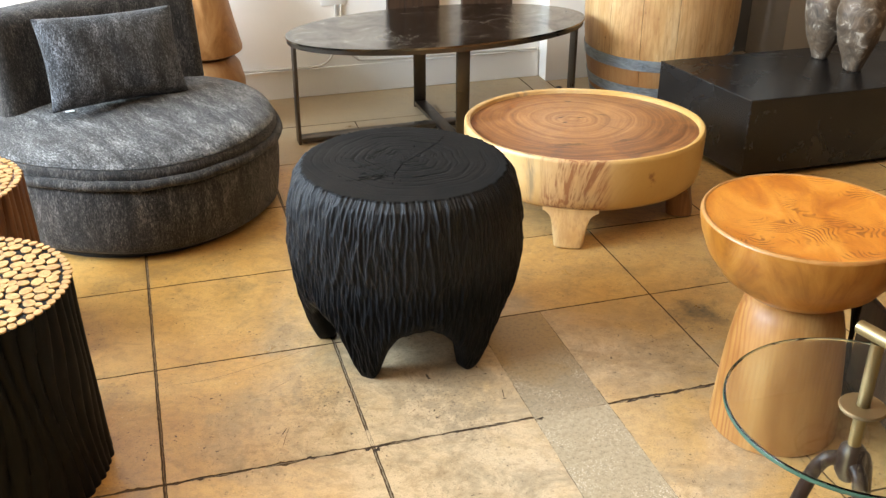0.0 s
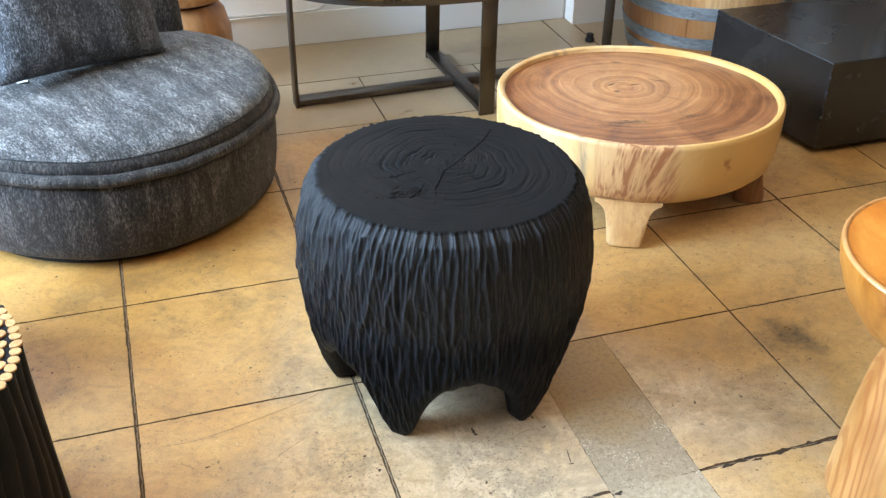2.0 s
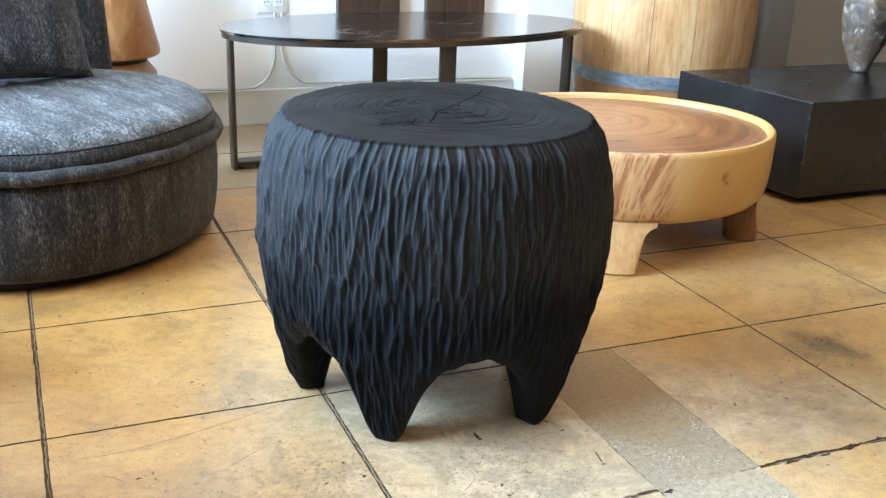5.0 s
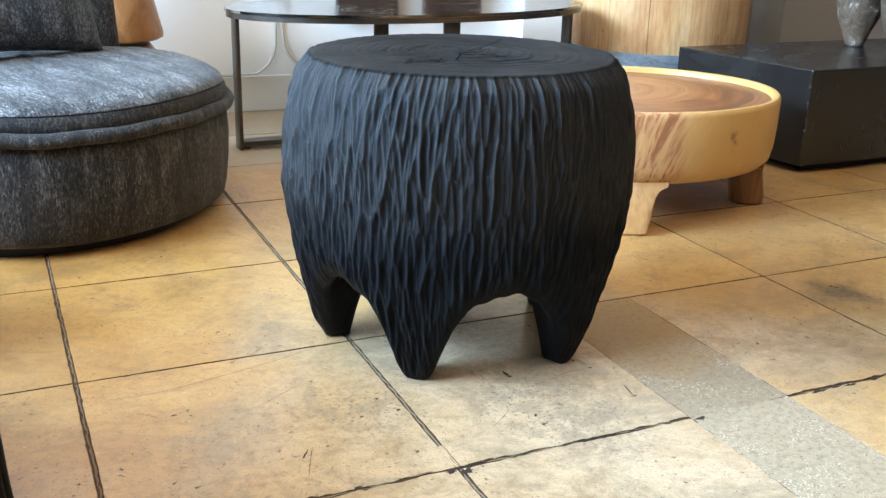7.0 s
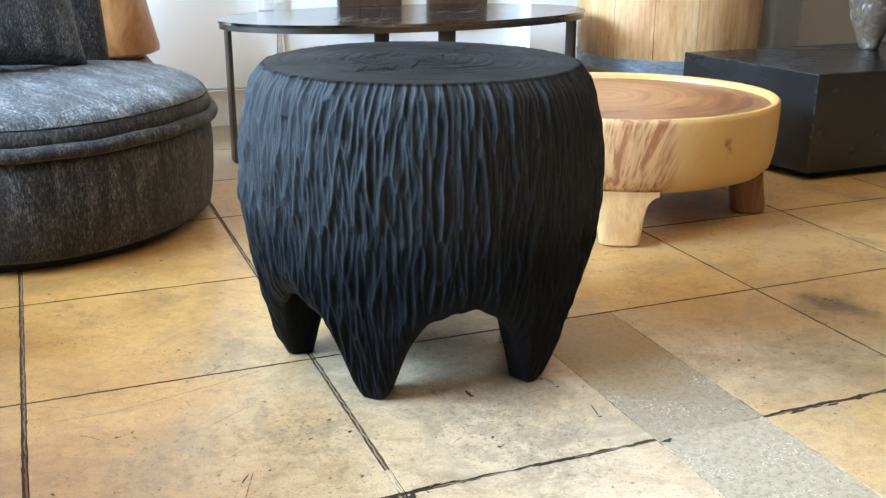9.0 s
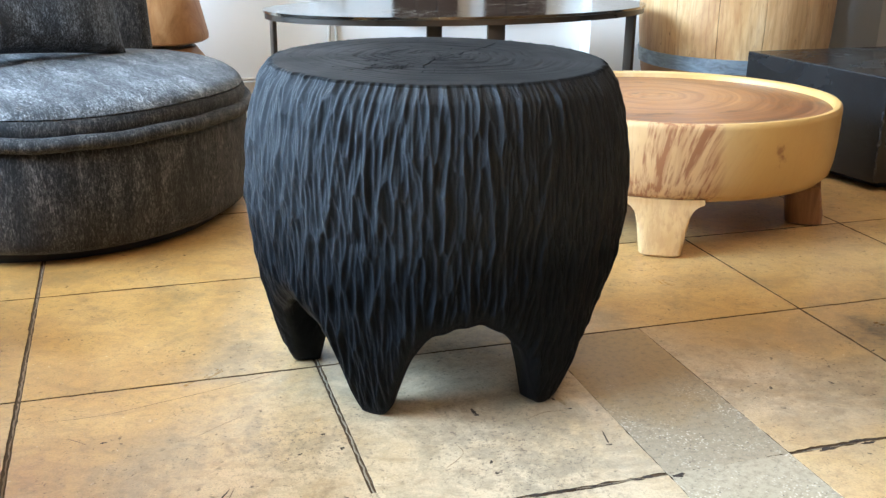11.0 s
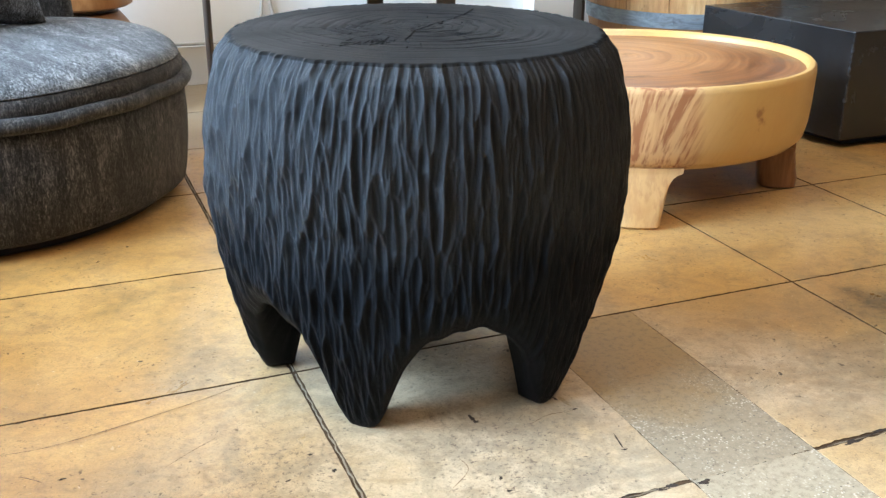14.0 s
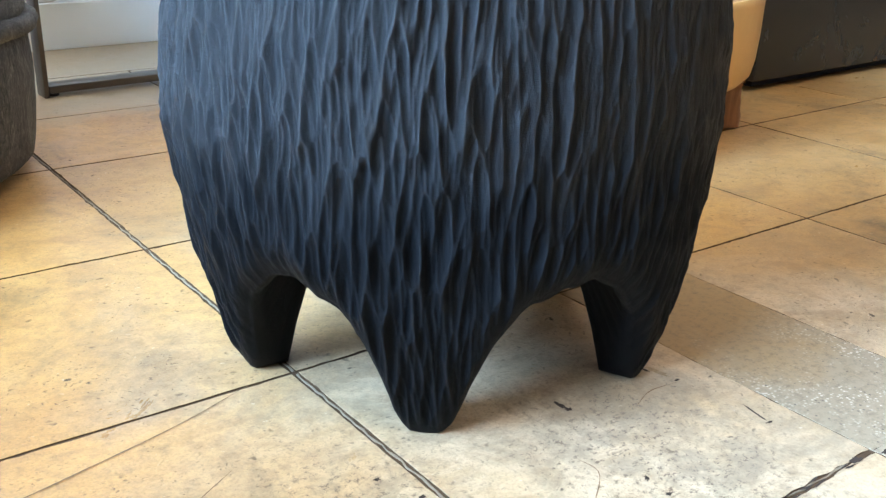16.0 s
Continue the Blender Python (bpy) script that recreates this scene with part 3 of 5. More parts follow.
LOG_LEG = mat_log_side("peeled_log_leg", 0.0, 0.2, 0.25, 0.0)
LOG_TOP = mat_log_rings("oiled_heartwood_rings", -0.037, 0.06, 0.42, 0.37,
                        ((0.34, (0.13, 0.043, 0.014)), (0.45, (0.26, 0.098, 0.031)), (0.53, (0.35, 0.152, 0.052)), (0.64, (0.47, 0.235, 0.092))), 23, 0.36)
LOG_LEG_DARK = mat_wood("dark_heartwood_leg", (0.14, 0.055, 0.02), (0.25, 0.115, 0.045), (0.37, 0.195, 0.085), 0.4)
SLAB, MARBLE, GLASS, HOOP = mat_slab(), mat_marble(), mat_glass(), mat_hoop()
STEEL = mat_metal("patinated_steel", (0.17, 0.145, 0.12), 0.36, 0.6)
STEEL_TOP = mat_steel_sheet()
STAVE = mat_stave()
BOWL = mat_wood("honey_pine", (0.22, 0.070, 0.009), (0.38, 0.145, 0.022), (0.50, 0.23, 0.047), 0.3, (1, 1, 0.35), 10)
BOWL_TOP = mat_bowl_top()
PINE = mat_pine_foot()
PINE_RIM = mat_wood("pale_pine_rim", (0.36, 0.14, 0.030), (0.45, 0.205, 0.055), (0.52, 0.275, 0.09), 0.4, (1, 1, 1), 14)
SLICE = mat_wood("branch_end_grain", (0.28, 0.12, 0.030), (0.45, 0.24, 0.075), (0.58, 0.36, 0.14), 0.5, (1, 1, 1), 40)
BARK_BLACK = mat_plain("blackened_bark", (0.0030, 0.0030, 0.0031), 0.6, 0, 0.4, 20, 0.4, 60)
BARK_BLACK.node_tree.nodes["Principled BSDF"].inputs["Specular IOR Level"].default_value = 0.15
BARK_BROWN = mat_wood("brown_branches", (0.07, 0.022, 0.008), (0.15, 0.055, 0.018), (0.22, 0.095, 0.034), 0.5, (1, 1, 0.07), 30)
TOTEM = mat_wood("turned_hardwood", (0.26, 0.105, 0.03), (0.42, 0.20, 0.068), (0.54, 0.30, 0.125), 0.4, (1, 1, 0.3), 14)
PANEL = mat_wood("dark_panel_wood", (0.028, 0.014, 0.008), (0.065, 0.033, 0.019), (0.11, 0.060, 0.034), 0.45)
DARK_WOOD = mat_wood("espresso_wood", (0.014, 0.007, 0.005), (0.03, 0.015, 0.01), (0.05, 0.026, 0.018), 0.36)
DARK_WOOD.node_tree.nodes["Principled BSDF"].inputs["Specular IOR Level"].default_value = 0.2
BRASS = mat_metal("aged_brass", (0.33, 0.25, 0.13), 0.45, 0.3)
COLLAR = mat_plain("dull_brass_collar", (0.17, 0.11, 0.05), 0.55, 0.6, 0.3)
GLASS_EDGE = mat_plain("green_glass_edge", (0.045, 0.115, 0.08), 0.15, 0, 0.3, 30)
PLASTIC = mat_plain("white_plastic", (0.78, 0.77, 0.73), 0.35, 0, 0.03)
CABLE = mat_plain("painted_conduit", (0.54, 0.50, 0.44), 0.5, 0, 0.1)
PAPER = mat_plain("paper_tag", (0.7, 0.7, 0.7), 0.6)

# ---------------------------------------------------------------- building helpers


def link_mesh(name, bm, material, smooth=True):
    me = bpy.data.meshes.new(name)
    bm.to_mesh(me)
    bm.free()
    me.materials.append(material)
    if smooth:
        me.shade_smooth()
    return me


def sharpen(me, angle=40):
    me.set_sharp_from_angle(angle=radians(angle))
    return me


def part(name, bm, material, parent=None, label="", m=None, smooth=True, angle=40):
    me = link_mesh(name, bm, material, smooth)
    if smooth:
        sharpen(me, angle)
    ob = new(name, me)
    if parent is not None:
        ob.parent = parent
    if m is not None:
        ob.matrix_local = m
    return tagged(ob, label)


def thing(name, m, label, category, group="", kind=""):
    ob = new(name)
    ob.empty_display_size = 0.1
    ob.matrix_world = m
    return tagged(ob, label, category, group, kind)


def box(sx, sy, sz, bevel=0.0, seg=2, centre=(0, 0, 0), bm=None):
    own = bm is None
    b = bmesh.new()
    bmesh.ops.create_cube(b, size=1)
    bmesh.ops.scale(b, vec=(sx, sy, sz), verts=b.verts)
    if bevel:
        bmesh.ops.bevel(b, geom=b.edges[:], offset=bevel, segments=seg, affect="EDGES", profile=0.5)
    bmesh.ops.translate(b, vec=centre, verts=b.verts)
    if own:
        return b
    me = bpy.data.meshes.new("tmp")
    b.to_mesh(me)
    b.free()
    bm.from_mesh(me)
    bpy.data.meshes.remove(me)
    return bm


def lathe(profile, seg=64, warp=None, close=True):
    """Turn (r, z) rows about z. warp(theta, r, z) gives a place instead, where wanted."""
    bm = bmesh.new()
    rings = []
    for r, z in profile:
        if r < 1e-6:
            rings.append([bm.verts.new((0, 0, z))])
            continue
        ring = []
        for i in range(seg):
            a = 2 * math.pi * i / seg
            rr, aa, zz = warp(a, r, z) if warp else (r, a, z)
            ring.append(bm.verts.new((rr * math.cos(aa), rr * math.sin(aa), zz)))
        rings.append(ring)
    for p, q in zip(rings, rings[1:]):
        if len(p) == 1 and len(q) == 1:
            continue
        for i in range(seg):
            j = (i + 1) % seg
            if len(p) == 1:
                bm.faces.new((p[0], q[j], q[i]))
            elif len(q) == 1:
                bm.faces.new((p[i], p[j], q[0]))
            else:
                bm.faces.new((p[i], p[j], q[j], q[i]))
    bmesh.ops.recalc_face_normals(bm, faces=bm.faces)
    return bm


def tube(points, radius, seg=8, closed=False, bm=None):
    """A round rod along points."""
    bm = bm or bmesh.new()
    pts = [Vector(p) for p in points]
    n = len(pts)
    rings = []
    ref = Vector((0, 0, 1))
    for i, p in enumerate(pts):
        a = pts[(i - 1) % n] if closed or i else pts[0]
        b = pts[(i + 1) % n] if closed or i < n - 1 else pts[-1]
        d = (b - a).normalized()
        side = d.cross(ref)
        if side.length < 1e-3:
            side = d.cross(Vector((1, 0, 0)))
        side.normalize()
        up = side.cross(d)
        rings.append([bm.verts.new(p + radius * (math.cos(2 * math.pi * k / seg) * side + math.sin(2 * math.pi * k / seg) * up)) for k in range(seg)])
    for i in range(n if closed else n - 1):
        p, q = rings[i], rings[(i + 1) % n]
        for k in range(seg):
            bm.faces.new((p[k], p[(k + 1) % seg], q[(k + 1) % seg], q[k]))
    if not closed:
        bm.faces.new(rings[0][::-1])
        bm.faces.new(rings[-1])
    bmesh.ops.recalc_face_normals(bm, faces=bm.faces)
    return bm


def curve_points(points, steps=8):
    """Catmull-Rom through points."""
    p = [Vector(q) for q in points]
    p = [2 * p[0] - p[1]] + p + [2 * p[-1] - p[-2]]
    out = []
    for i in range(1, len(p) - 2):
        for s in range(steps):
            t = s / steps
            a, b, c, d = p[i - 1], p[i], p[i + 1], p[i + 2]
            out.append(0.5 * (2 * b + (c - a) * t + (2 * a - 5 * b + 4 * c - d) * t * t + (3 * b - a - 3 * c + d) * t ** 3))
    out.append(p[-2])
    return out


def prism(outline, z0, z1, bevel=0.0, seg=2):
    """An upright block over a plan outline."""
    bm = bmesh.new()
    low = [bm.verts.new((x, y, z0)) for x, y in outline]
    high = [bm.verts.new((x, y, z1)) for x, y in outline]
    n = len(outline)
    bm.faces.new(low[::-1])
    bm.faces.new(high)
    for i in range(n):
        bm.faces.new((low[i], low[(i + 1) % n], high[(i + 1) % n], high[i]))
    if bevel:
        bmesh.ops.bevel(bm, geom=bm.edges[:], offset=bevel, segments=seg, affect="EDGES", profile=0.5)
    return bm


def grid_mesh(name, verts, rows, cols, wrap=True):
    """A mesh from a (rows, cols, 3) array of places, joined along the columns when wrap."""
    idx = np.arange(rows * cols).reshape(rows, cols)
    nxt = np.roll(idx, -1, axis=1) if wrap else idx[:, 1:]
    cur = idx if wrap else idx[:, :-1]
    q = np.stack([cur[:-1], nxt[:-1], nxt[1:], cur[1:]], axis=-1).reshape(-1, 4)
    me = bpy.data.meshes.new(name)
    me.from_pydata(verts.reshape(-1, 3).tolist(), [], q.tolist())
    me.shade_smooth()
    return me


# ---------------------------------------------------------------- the room
V_WALL, V_STEP, V_SIDE = 4.272, 4.18, 4.03
U_LEFT, U_RIGHT, V_BACK, CEIL = -3.3, 5.2, -3.2, 3.3


def structure(name, bm, material, label, category, smooth=False):
    ob = part(name, bm, material, None, label, smooth=smooth)
    ob.matrix_world = ROOM
    return tagged(ob, label, category, kind="structure")


def slab(u0, u1, v0, v1, z0, z1, bevel=0.0):
    return box(u1 - u0, v1 - v0, z1 - z0, bevel, 2, ((u0 + u1) / 2, (v0 + v1) / 2, (z0 + z1) / 2))


floor = structure("floor", slab(U_LEFT - 0.2, U_RIGHT + 0.2, V_BACK - 0.2, 5.3, -0.15, -0.0022), GROUT,
                  "large tan stained concrete floor tiles with dark joints", "floor")
structure("ceiling", slab(U_LEFT - 0.2, U_RIGHT + 0.2, V_BACK - 0.2, 5.3, CEIL, CEIL + 0.15), CEILING, "plain off-white ceiling", "ceiling")
structure("wall_back", slab(U_LEFT - 0.2, 1.88, V_WALL, V_WALL + 0.2, -0.1, CEIL), WALL, "white painted masonry wall with an outlet", "wall")
structure("wall_step", slab(1.88, 2.62, V_STEP, V_STEP + 0.29, -0.1, CEIL), WALL, "white painted wall that steps forward", "wall")
# dark grey panel set back between the two walls
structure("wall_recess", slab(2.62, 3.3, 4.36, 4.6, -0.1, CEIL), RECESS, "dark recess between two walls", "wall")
structure("wall_side", slab(3.11, U_RIGHT + 0.2, V_SIDE, 4.358, -0.1, CEIL), TAUPE, "taupe painted wall return", "wall")
structure("wall_right", slab(U_RIGHT, U_RIGHT + 0.2, V_BACK, V_SIDE, -0.1, CEIL), DIM, "unseen plain wall beside the show room, dark to limit bounce", "wall")
structure("wall_front", slab(U_LEFT - 0.2, U_RIGHT + 0.2, V_BACK - 0.2, V_BACK, -0.1, CEIL), DIM, "unseen dark wall behind the show floor, added to limit bounce", "wall")
# window side: piers, sill and lintel round one wide opening
structure("wall_left", slab(U_LEFT - 0.2, U_LEFT, V_BACK, -0.15, -0.1, CEIL), DIM, "unseen dark wall beside the shop window, added to limit bounce", "wall")
bm = slab(U_LEFT - 0.2, U_LEFT, -0.15, 0.70, -0.1, CEIL)
box(0.2, V_WALL - 4.0, CEIL + 0.1, 0, 1, (U_LEFT - 0.1, (V_WALL + 4.0) / 2, (CEIL - 0.1) / 2), bm)
box(0.2, 3.3, 1.67, 0, 1, (U_LEFT - 0.1, 2.35, 0.735), bm)
box(0.2, 3.3, CEIL - 3.17, 0, 1, (U_LEFT - 0.1, 2.35, (CEIL + 3.17) / 2), bm)
structure("wall_window", bm, TAUPE, "taupe wall round a wide shop window", "wall")
win = thing("window_1", uv(U_LEFT - 0.1, 2.35, 0), "wide shop window with dark metal frame", "window", kind="structure")
fr = box(0.06, 3.28, 0.036, 0.004, 1, (0, 0, 1.59))
for v in (-1.61, -0.54, 0.54, 1.61):
    box(0.06, 0.06, 1.52, 0.004, 1, (0, v, 2.37), fr)
box(0.06, 3.28, 0.036, 0.004, 1, (0, 0, 3.15), fr)
part("window_frame", fr, BLACK, win, smooth=False)
bb = slab(U_LEFT, 1.868, V_WALL - 0.012, V_WALL - 0.001, 0.0, 0.135, 0.003)
structure("baseboard", bb, WALL, "low painted base along the white wall", "baseboard")

# ---------------------------------------------------------------- the black carved stool


def gouges(u, v, uneven, seed, jitter=0.95):
    """Height left by many gouge strokes, u wrapping: each cuts a long hollow, and the deepest cut stays.

    uneven (0 to 1): how far a stroke starts steeply at its upper end and runs out slowly below."""
    rng = np.random.default_rng(seed)
    nu, nv = int(round(u.max())) or 1, 40
    ju, jv, deep, wide, slant = rng.random((5, nu, nv))
    iu, iv = np.floor(u).astype(int), np.floor(v).astype(int)
    first, second = np.full(u.shape, 9.0), np.full(u.shape, 9.0)
    for du in (-2, -1, 0, 1, 2):
        for dv in (-1, 0, 1, 2):
            cu, cv = (iu + du) % nu, (iv + dv - 1) % nv
            y = v - (iv + dv - 0.5 + jitter * (jv[cu, cv] - 0.5) + 0.5 * ((iu + du) % 2))
            x = u - (iu + du + 0.5 + jitter * (ju[cu, cv] - 0.5)) - 1.5 * (slant[cu, cv] - 0.5) * y
            along = np.where(y > 0, 0.62 + 0.9 * uneven, 0.62 - 0.34 * uneven)
            cut = x * x * (0.8 + 0.5 * wide[cu, cv]) + along * y * y + 0.16 * (deep[cu, cv] - 0.5)
            second = np.where(cut < first, first, np.minimum(second, cut))
            first = np.minimum(first, cut)
    # ridges are slightly worn
    soft = 0.05
    return np.minimum(first - np.clip(soft - (second - first), 0, None) ** 2 / (4 * soft), 0.5)


LEGS = [radians(a) for a in (-111.8, -42.2, 29.8, 102.3, -174.7)]
ST_TOP = 0.532
ST_Z = (0.0, 0.04, 0.08, 0.12, 0.16, 0.20, 0.24, 0.28, 0.32, 0.36, 0.40, 0.43, 0.46, 0.48, 0.50, 0.515, 0.525, 0.54)
ST_R = (0.2470, 0.2625, 0.2735, 0.2835, 0.2910, 0.2970, 0.3015, 0.3045, 0.3060, 0.3065, 0.3060, 0.3035, 0.2990, 0.2950, 0.2890, 0.2830, 0.2780, 0.2650)
# height of the lower edge by the angle off a leg's middle, in degrees
ARCH_A = (0.0, 2.4, 5.0, 7.0, 8.9, 11.8, 14.0, 16.2, 19.5, 23.0, 27.0, 31.0, 37.0)
ARCH_Z = (0.0, 0.0, 0.005, 0.020, 0.045, 0.080, 0.105, 0.128, 0.147, 0.160, 0.170, 0.178, 0.182)


def turn_off(t, a):
    """Angle between t and a, without sign."""
    return np.abs((t - a + np.pi) % (2 * np.pi) - np.pi)


def stool_rim(t):
    return 0.2665 + 0.0070 * np.cos(2 * t + 0.25) + 0.003 * np.sin(3 * t + 2.4) - 0.003 * np.cos(t + 0.9) + 0.001 * np.sin(37 * t) + 0.0008 * np.sin(61 * t + 2)


def stool_radius(z, t):
    """The stool's skin before carving: a rounded drum, a little oval, that narrows to the feet."""
    r = np.interp(z, ST_Z, ST_R)
    for d in (-0.016, -0.008, 0.008, 0.016):
        r = r + np.interp(z + d, ST_Z, ST_R)
    r = r / 5
    mid = np.clip(1 - np.abs(z - 0.3) / 0.3, 0, 1)
    r = r + mid * (0.0178 * np.cos(2 * t) - 0.0036 * np.sin(2 * t) - 0.0015 * np.cos(3 * t) + 0.0039 * np.sin(3 * t))
    low = np.clip(1 - z / 0.25, 0, 1)
    for a, push in ((LEGS[1], 0.012), (LEGS[4], 0.007), (LEGS[0], 0.004)):
        r = r + push * low * np.clip(1 - turn_off(t, a) / radians(36), 0, 1)
    k = np.clip((z - 0.507) / (ST_TOP - 0.507), 0, 1) ** 2
    return r * (1 - k) + (stool_rim(t) + 0.001) * k


def carved_stool(m):
    st = thing("carved_stool", m, "black charred wooden stool with chiselled sides and stub legs", "stool")
    cols, rows = 1800, 300
    th = np.linspace(0, 2 * np.pi, cols, endpoint=False)
    # lower edge: feet at the leg angles, arches between
    off = np.min([turn_off(th, a) for a in LEGS], axis=0)
    soft = sum(np.interp(np.degrees(off) + d, ARCH_A, ARCH_Z) for d in (-1.2, 0, 1.2)) / 3
    x = np.clip(soft / ARCH_Z[-1], 0, 1)
    low = soft - 0.006 * x + (0.0025 * np.sin(19 * th) + 0.0015 * np.sin(43 * th)) * np.clip(x * 2 - 0.4, 0, 1)
    s = np.linspace(0, 1, rows)[:, None]
    z = ST_TOP - 0.004 - s * (ST_TOP - 0.004 - low[None, :])
    t = np.repeat(th[None, :], rows, 0)
    r = stool_radius(z, t)
    lean = 0.65 * np.sin(t * 2 + z * 2.0) + 0.3 * np.sin(5 * t - z * 5)
    uneven = np.clip((z - 0.27 + 0.03 * np.sin(3 * t)) / 0.05, 0, 1)
    nu = 136
    big = gouges((t / (2 * np.pi) * nu + lean * z * 3.2) % nu, z / 0.072 + 1.3 + 0.45 * np.sin(4 * t), uneven, 3)
    nu = 190
    small = gouges((t / (2 * np.pi) * nu + lean * z * 4.4) % nu, z / 0.046 + 0.4 + 0.6 * np.sin(3 * t + 1), uneven * 0.5, 8)
    fade = np.clip((z - low[None, :]) / 0.03, 0.3, 1)
    r = r + (0.0118 * big + 0.0054 * small - 0.0042) * fade
    r = r - 0.004 * np.clip(1 - z / 0.022, 0, 1) ** 2.2
    # the lower edge rolls under
    r = r - 0.014 * np.clip(1 - (z - low[None, :]) / 0.038, 0, 1) ** 2 * np.clip(3 * x[None, :], 0, 1)
    outer = np.stack([r * np.cos(t), r * np.sin(t), z], -1)
    # underside: foot soles, then up the inner faces to a shallow hollow
    rl, ring = r[-1], []
    thick = np.interp(x, (0, 0.12, 0.4, 0.75, 1.0), (0.046, 0.034, 0.022, 0.020, 0.022))
    sag = np.clip(low / 0.03, 0, 1)
    for dr, dz in ((0.10, -0.0042), (0.30, -0.0070), (0.55, -0.0075), (0.80, -0.0050), (1.0, 0.002)):
        rr = rl - dr * thick
        zz = np.maximum(low + dz * sag - 0.003 * (1 - sag), 0)
        ring.append(np.stack([rr * np.cos(th), rr * np.sin(th), zz], -1))
    for f in (0.12, 0.25, 0.4, 0.55, 0.7, 0.85, 1.0):
        rr = (rl - thick) * (1 - f) + 0.10 * f
        zc = (low + 0.002) * (1 - f) ** 2.2 + 0.196 * (1 - (1 - f) ** 2.2)
        ring.append(np.stack([rr * np.cos(th), rr * np.sin(th), zc], -1))
    ring.append(np.stack([0.002 * np.cos(th), 0.002 * np.sin(th), np.full(cols, 0.200)], -1))
    verts = np.concatenate([outer, np.array(ring)], 0)
    me = grid_mesh("body", verts, rows + len(ring), cols)
    me.flip_normals()
    me.materials.append(CHAR)
    ob = new("body", me)
    ob.parent = st
    # top: worn rings round an off-centre heart, radial checks and one long split
    rows = 120
    s = np.linspace(0.002, 1, rows)[:, None]
    edge = stool_rim(th) * (1 - s ** 6) + r[0] * s ** 6
    rr = s * edge
    X, Y = rr * np.cos(th), rr * np.sin(th)
    hx, hy = X - 0.005, Y - 0.025
    d = np.hypot(hx * 0.95, hy * 1.04)
    a = np.arctan2(hy, hx)
    d = d + 0.006 * np.sin(2 * a + 0.5) + 0.004 * np.sin(5 * a + 1) + 0.002 * np.sin(11 * a)
    # growth rings worn into low steps that come and go
    Z = ST_TOP + 0 * d
    for width, high, turns, shift in ((0.026, 0.0023, 2, 0.0), (0.041, 0.0025, 3, 1.7), (0.0145, 0.0018, 5, 0.8)):
        q = d / width + 0.12 * np.sin(turns * a + shift)
        w = q - np.floor(q)
        here = np.clip(0.5 + 0.8 * np.sin(turns * a + 5 * np.floor(q) + shift), 0, 1)
        Z = Z - high * here * np.clip(1 - w / 0.28, 0, 1) * np.clip(w / 0.05, 0, 1) * np.clip(1.8 - d / 0.16, 0, 1)
    Z = Z + 0.00012 * np.sin(d * 2 * np.pi / 0.0075) * (np.sin(2 * a + d * 30) > -0.4)
    # a low hump of harder wood beside the heart
    Z = Z + 0.0025 * np.exp(-((X - 0.05) ** 2 + (Y - 0.03) ** 2) / 0.0016)

    def check(path, width, depth):
        out = np.zeros_like(Z)
        for (x0, y0), (x1, y1) in zip(path, path[1:]):
            lx, ly = x1 - x0, y1 - y0
            k = np.clip(((X - x0) * lx + (Y - y0) * ly) / (lx * lx + ly * ly), 0, 1)
            e = np.hypot(X - x0 - k * lx, Y - y0 - k * ly)
            out = np.maximum(out, np.clip(1 - e / width, 0, 1))
        return depth * np.sqrt(out)

    # one long thin split, shorter checks along the rays, a torn patch
    Z -= check(((0.10, 0.19), (0.085, 0.145), (0.05, 0.075), (0.015, 0.012), (-0.004, -0.012)), 0.0013, 0.0030)
    Z -= check(((-0.004, -0.012), (-0.012, -0.055), (-0.020, -0.085), (-0.016, -0.115)), 0.0014, 0.0030)
    Z -= check(((-0.06, -0.012), (-0.115, -0.042)), 0.0013, 0.0028)
    Z -= check(((-0.13, -0.003), (-0.165, -0.012)), 0.0010, 0.0013)
    Z -= check(((0.052, -0.03), (0.072, -0.06)), 0.0010, 0.0012)
    for q, w0, w1 in ((2.75, 0.07, 0.115), (3.0, 0.13, 0.175), (3.45, 0.095, 0.15), (3.75, 0.06, 0.10), (4.15, 0.08, 0.125), (2.3, 0.10, 0.14), (5.4, 0.07, 0.11)):
        q1, wm = q + 0.07, (w0 + w1) / 2
        Z -= check(((w0 * math.cos(q), w0 * math.sin(q)), (wm * math.cos(q1), wm * math.sin(q1)), (w1 * math.cos(q), w1 * math.sin(q))), 0.0011, 0.0019)
    rng = np.random.default_rng(5)
    for i in range(40):
        if i < 17:
            x0, y0 = rng.normal(-0.085, 0.022), rng.normal(-0.112, 0.012)
            ln, q = rng.uniform(0.010, 0.020), radians(rng.uniform(20, 55))
        else:
            q, w = rng.uniform(1.2, 5.0), rng.uniform(0.08, 0.2)
            x0, y0, ln = w * math.cos(q), w * math.sin(q), rng.uniform(0.006, 0.020)
        Z -= check(((x0, y0), (x0 + ln * math.cos(q), y0 + ln * math.sin(q))), 0.0016 if i < 17 else 0.0010, 0.0026 if i < 17 else 0.0020)
    Z = Z - 0.0040 * np.clip((s - 0.975) / 0.025, 0, 1) ** 2
    me = grid_mesh("top", np.stack([X, Y, Z], -1), rows, cols)
    me.materials.append(CHAR_TOP)
    ob = new("top", me)
    ob.parent = st
    tagged(ob, "flat black end grain with growth rings and cracks")
    return st


carved_stool(pose(-0.0717, 2.200, 0))

# ---------------------------------------------------------------- round log coffee table


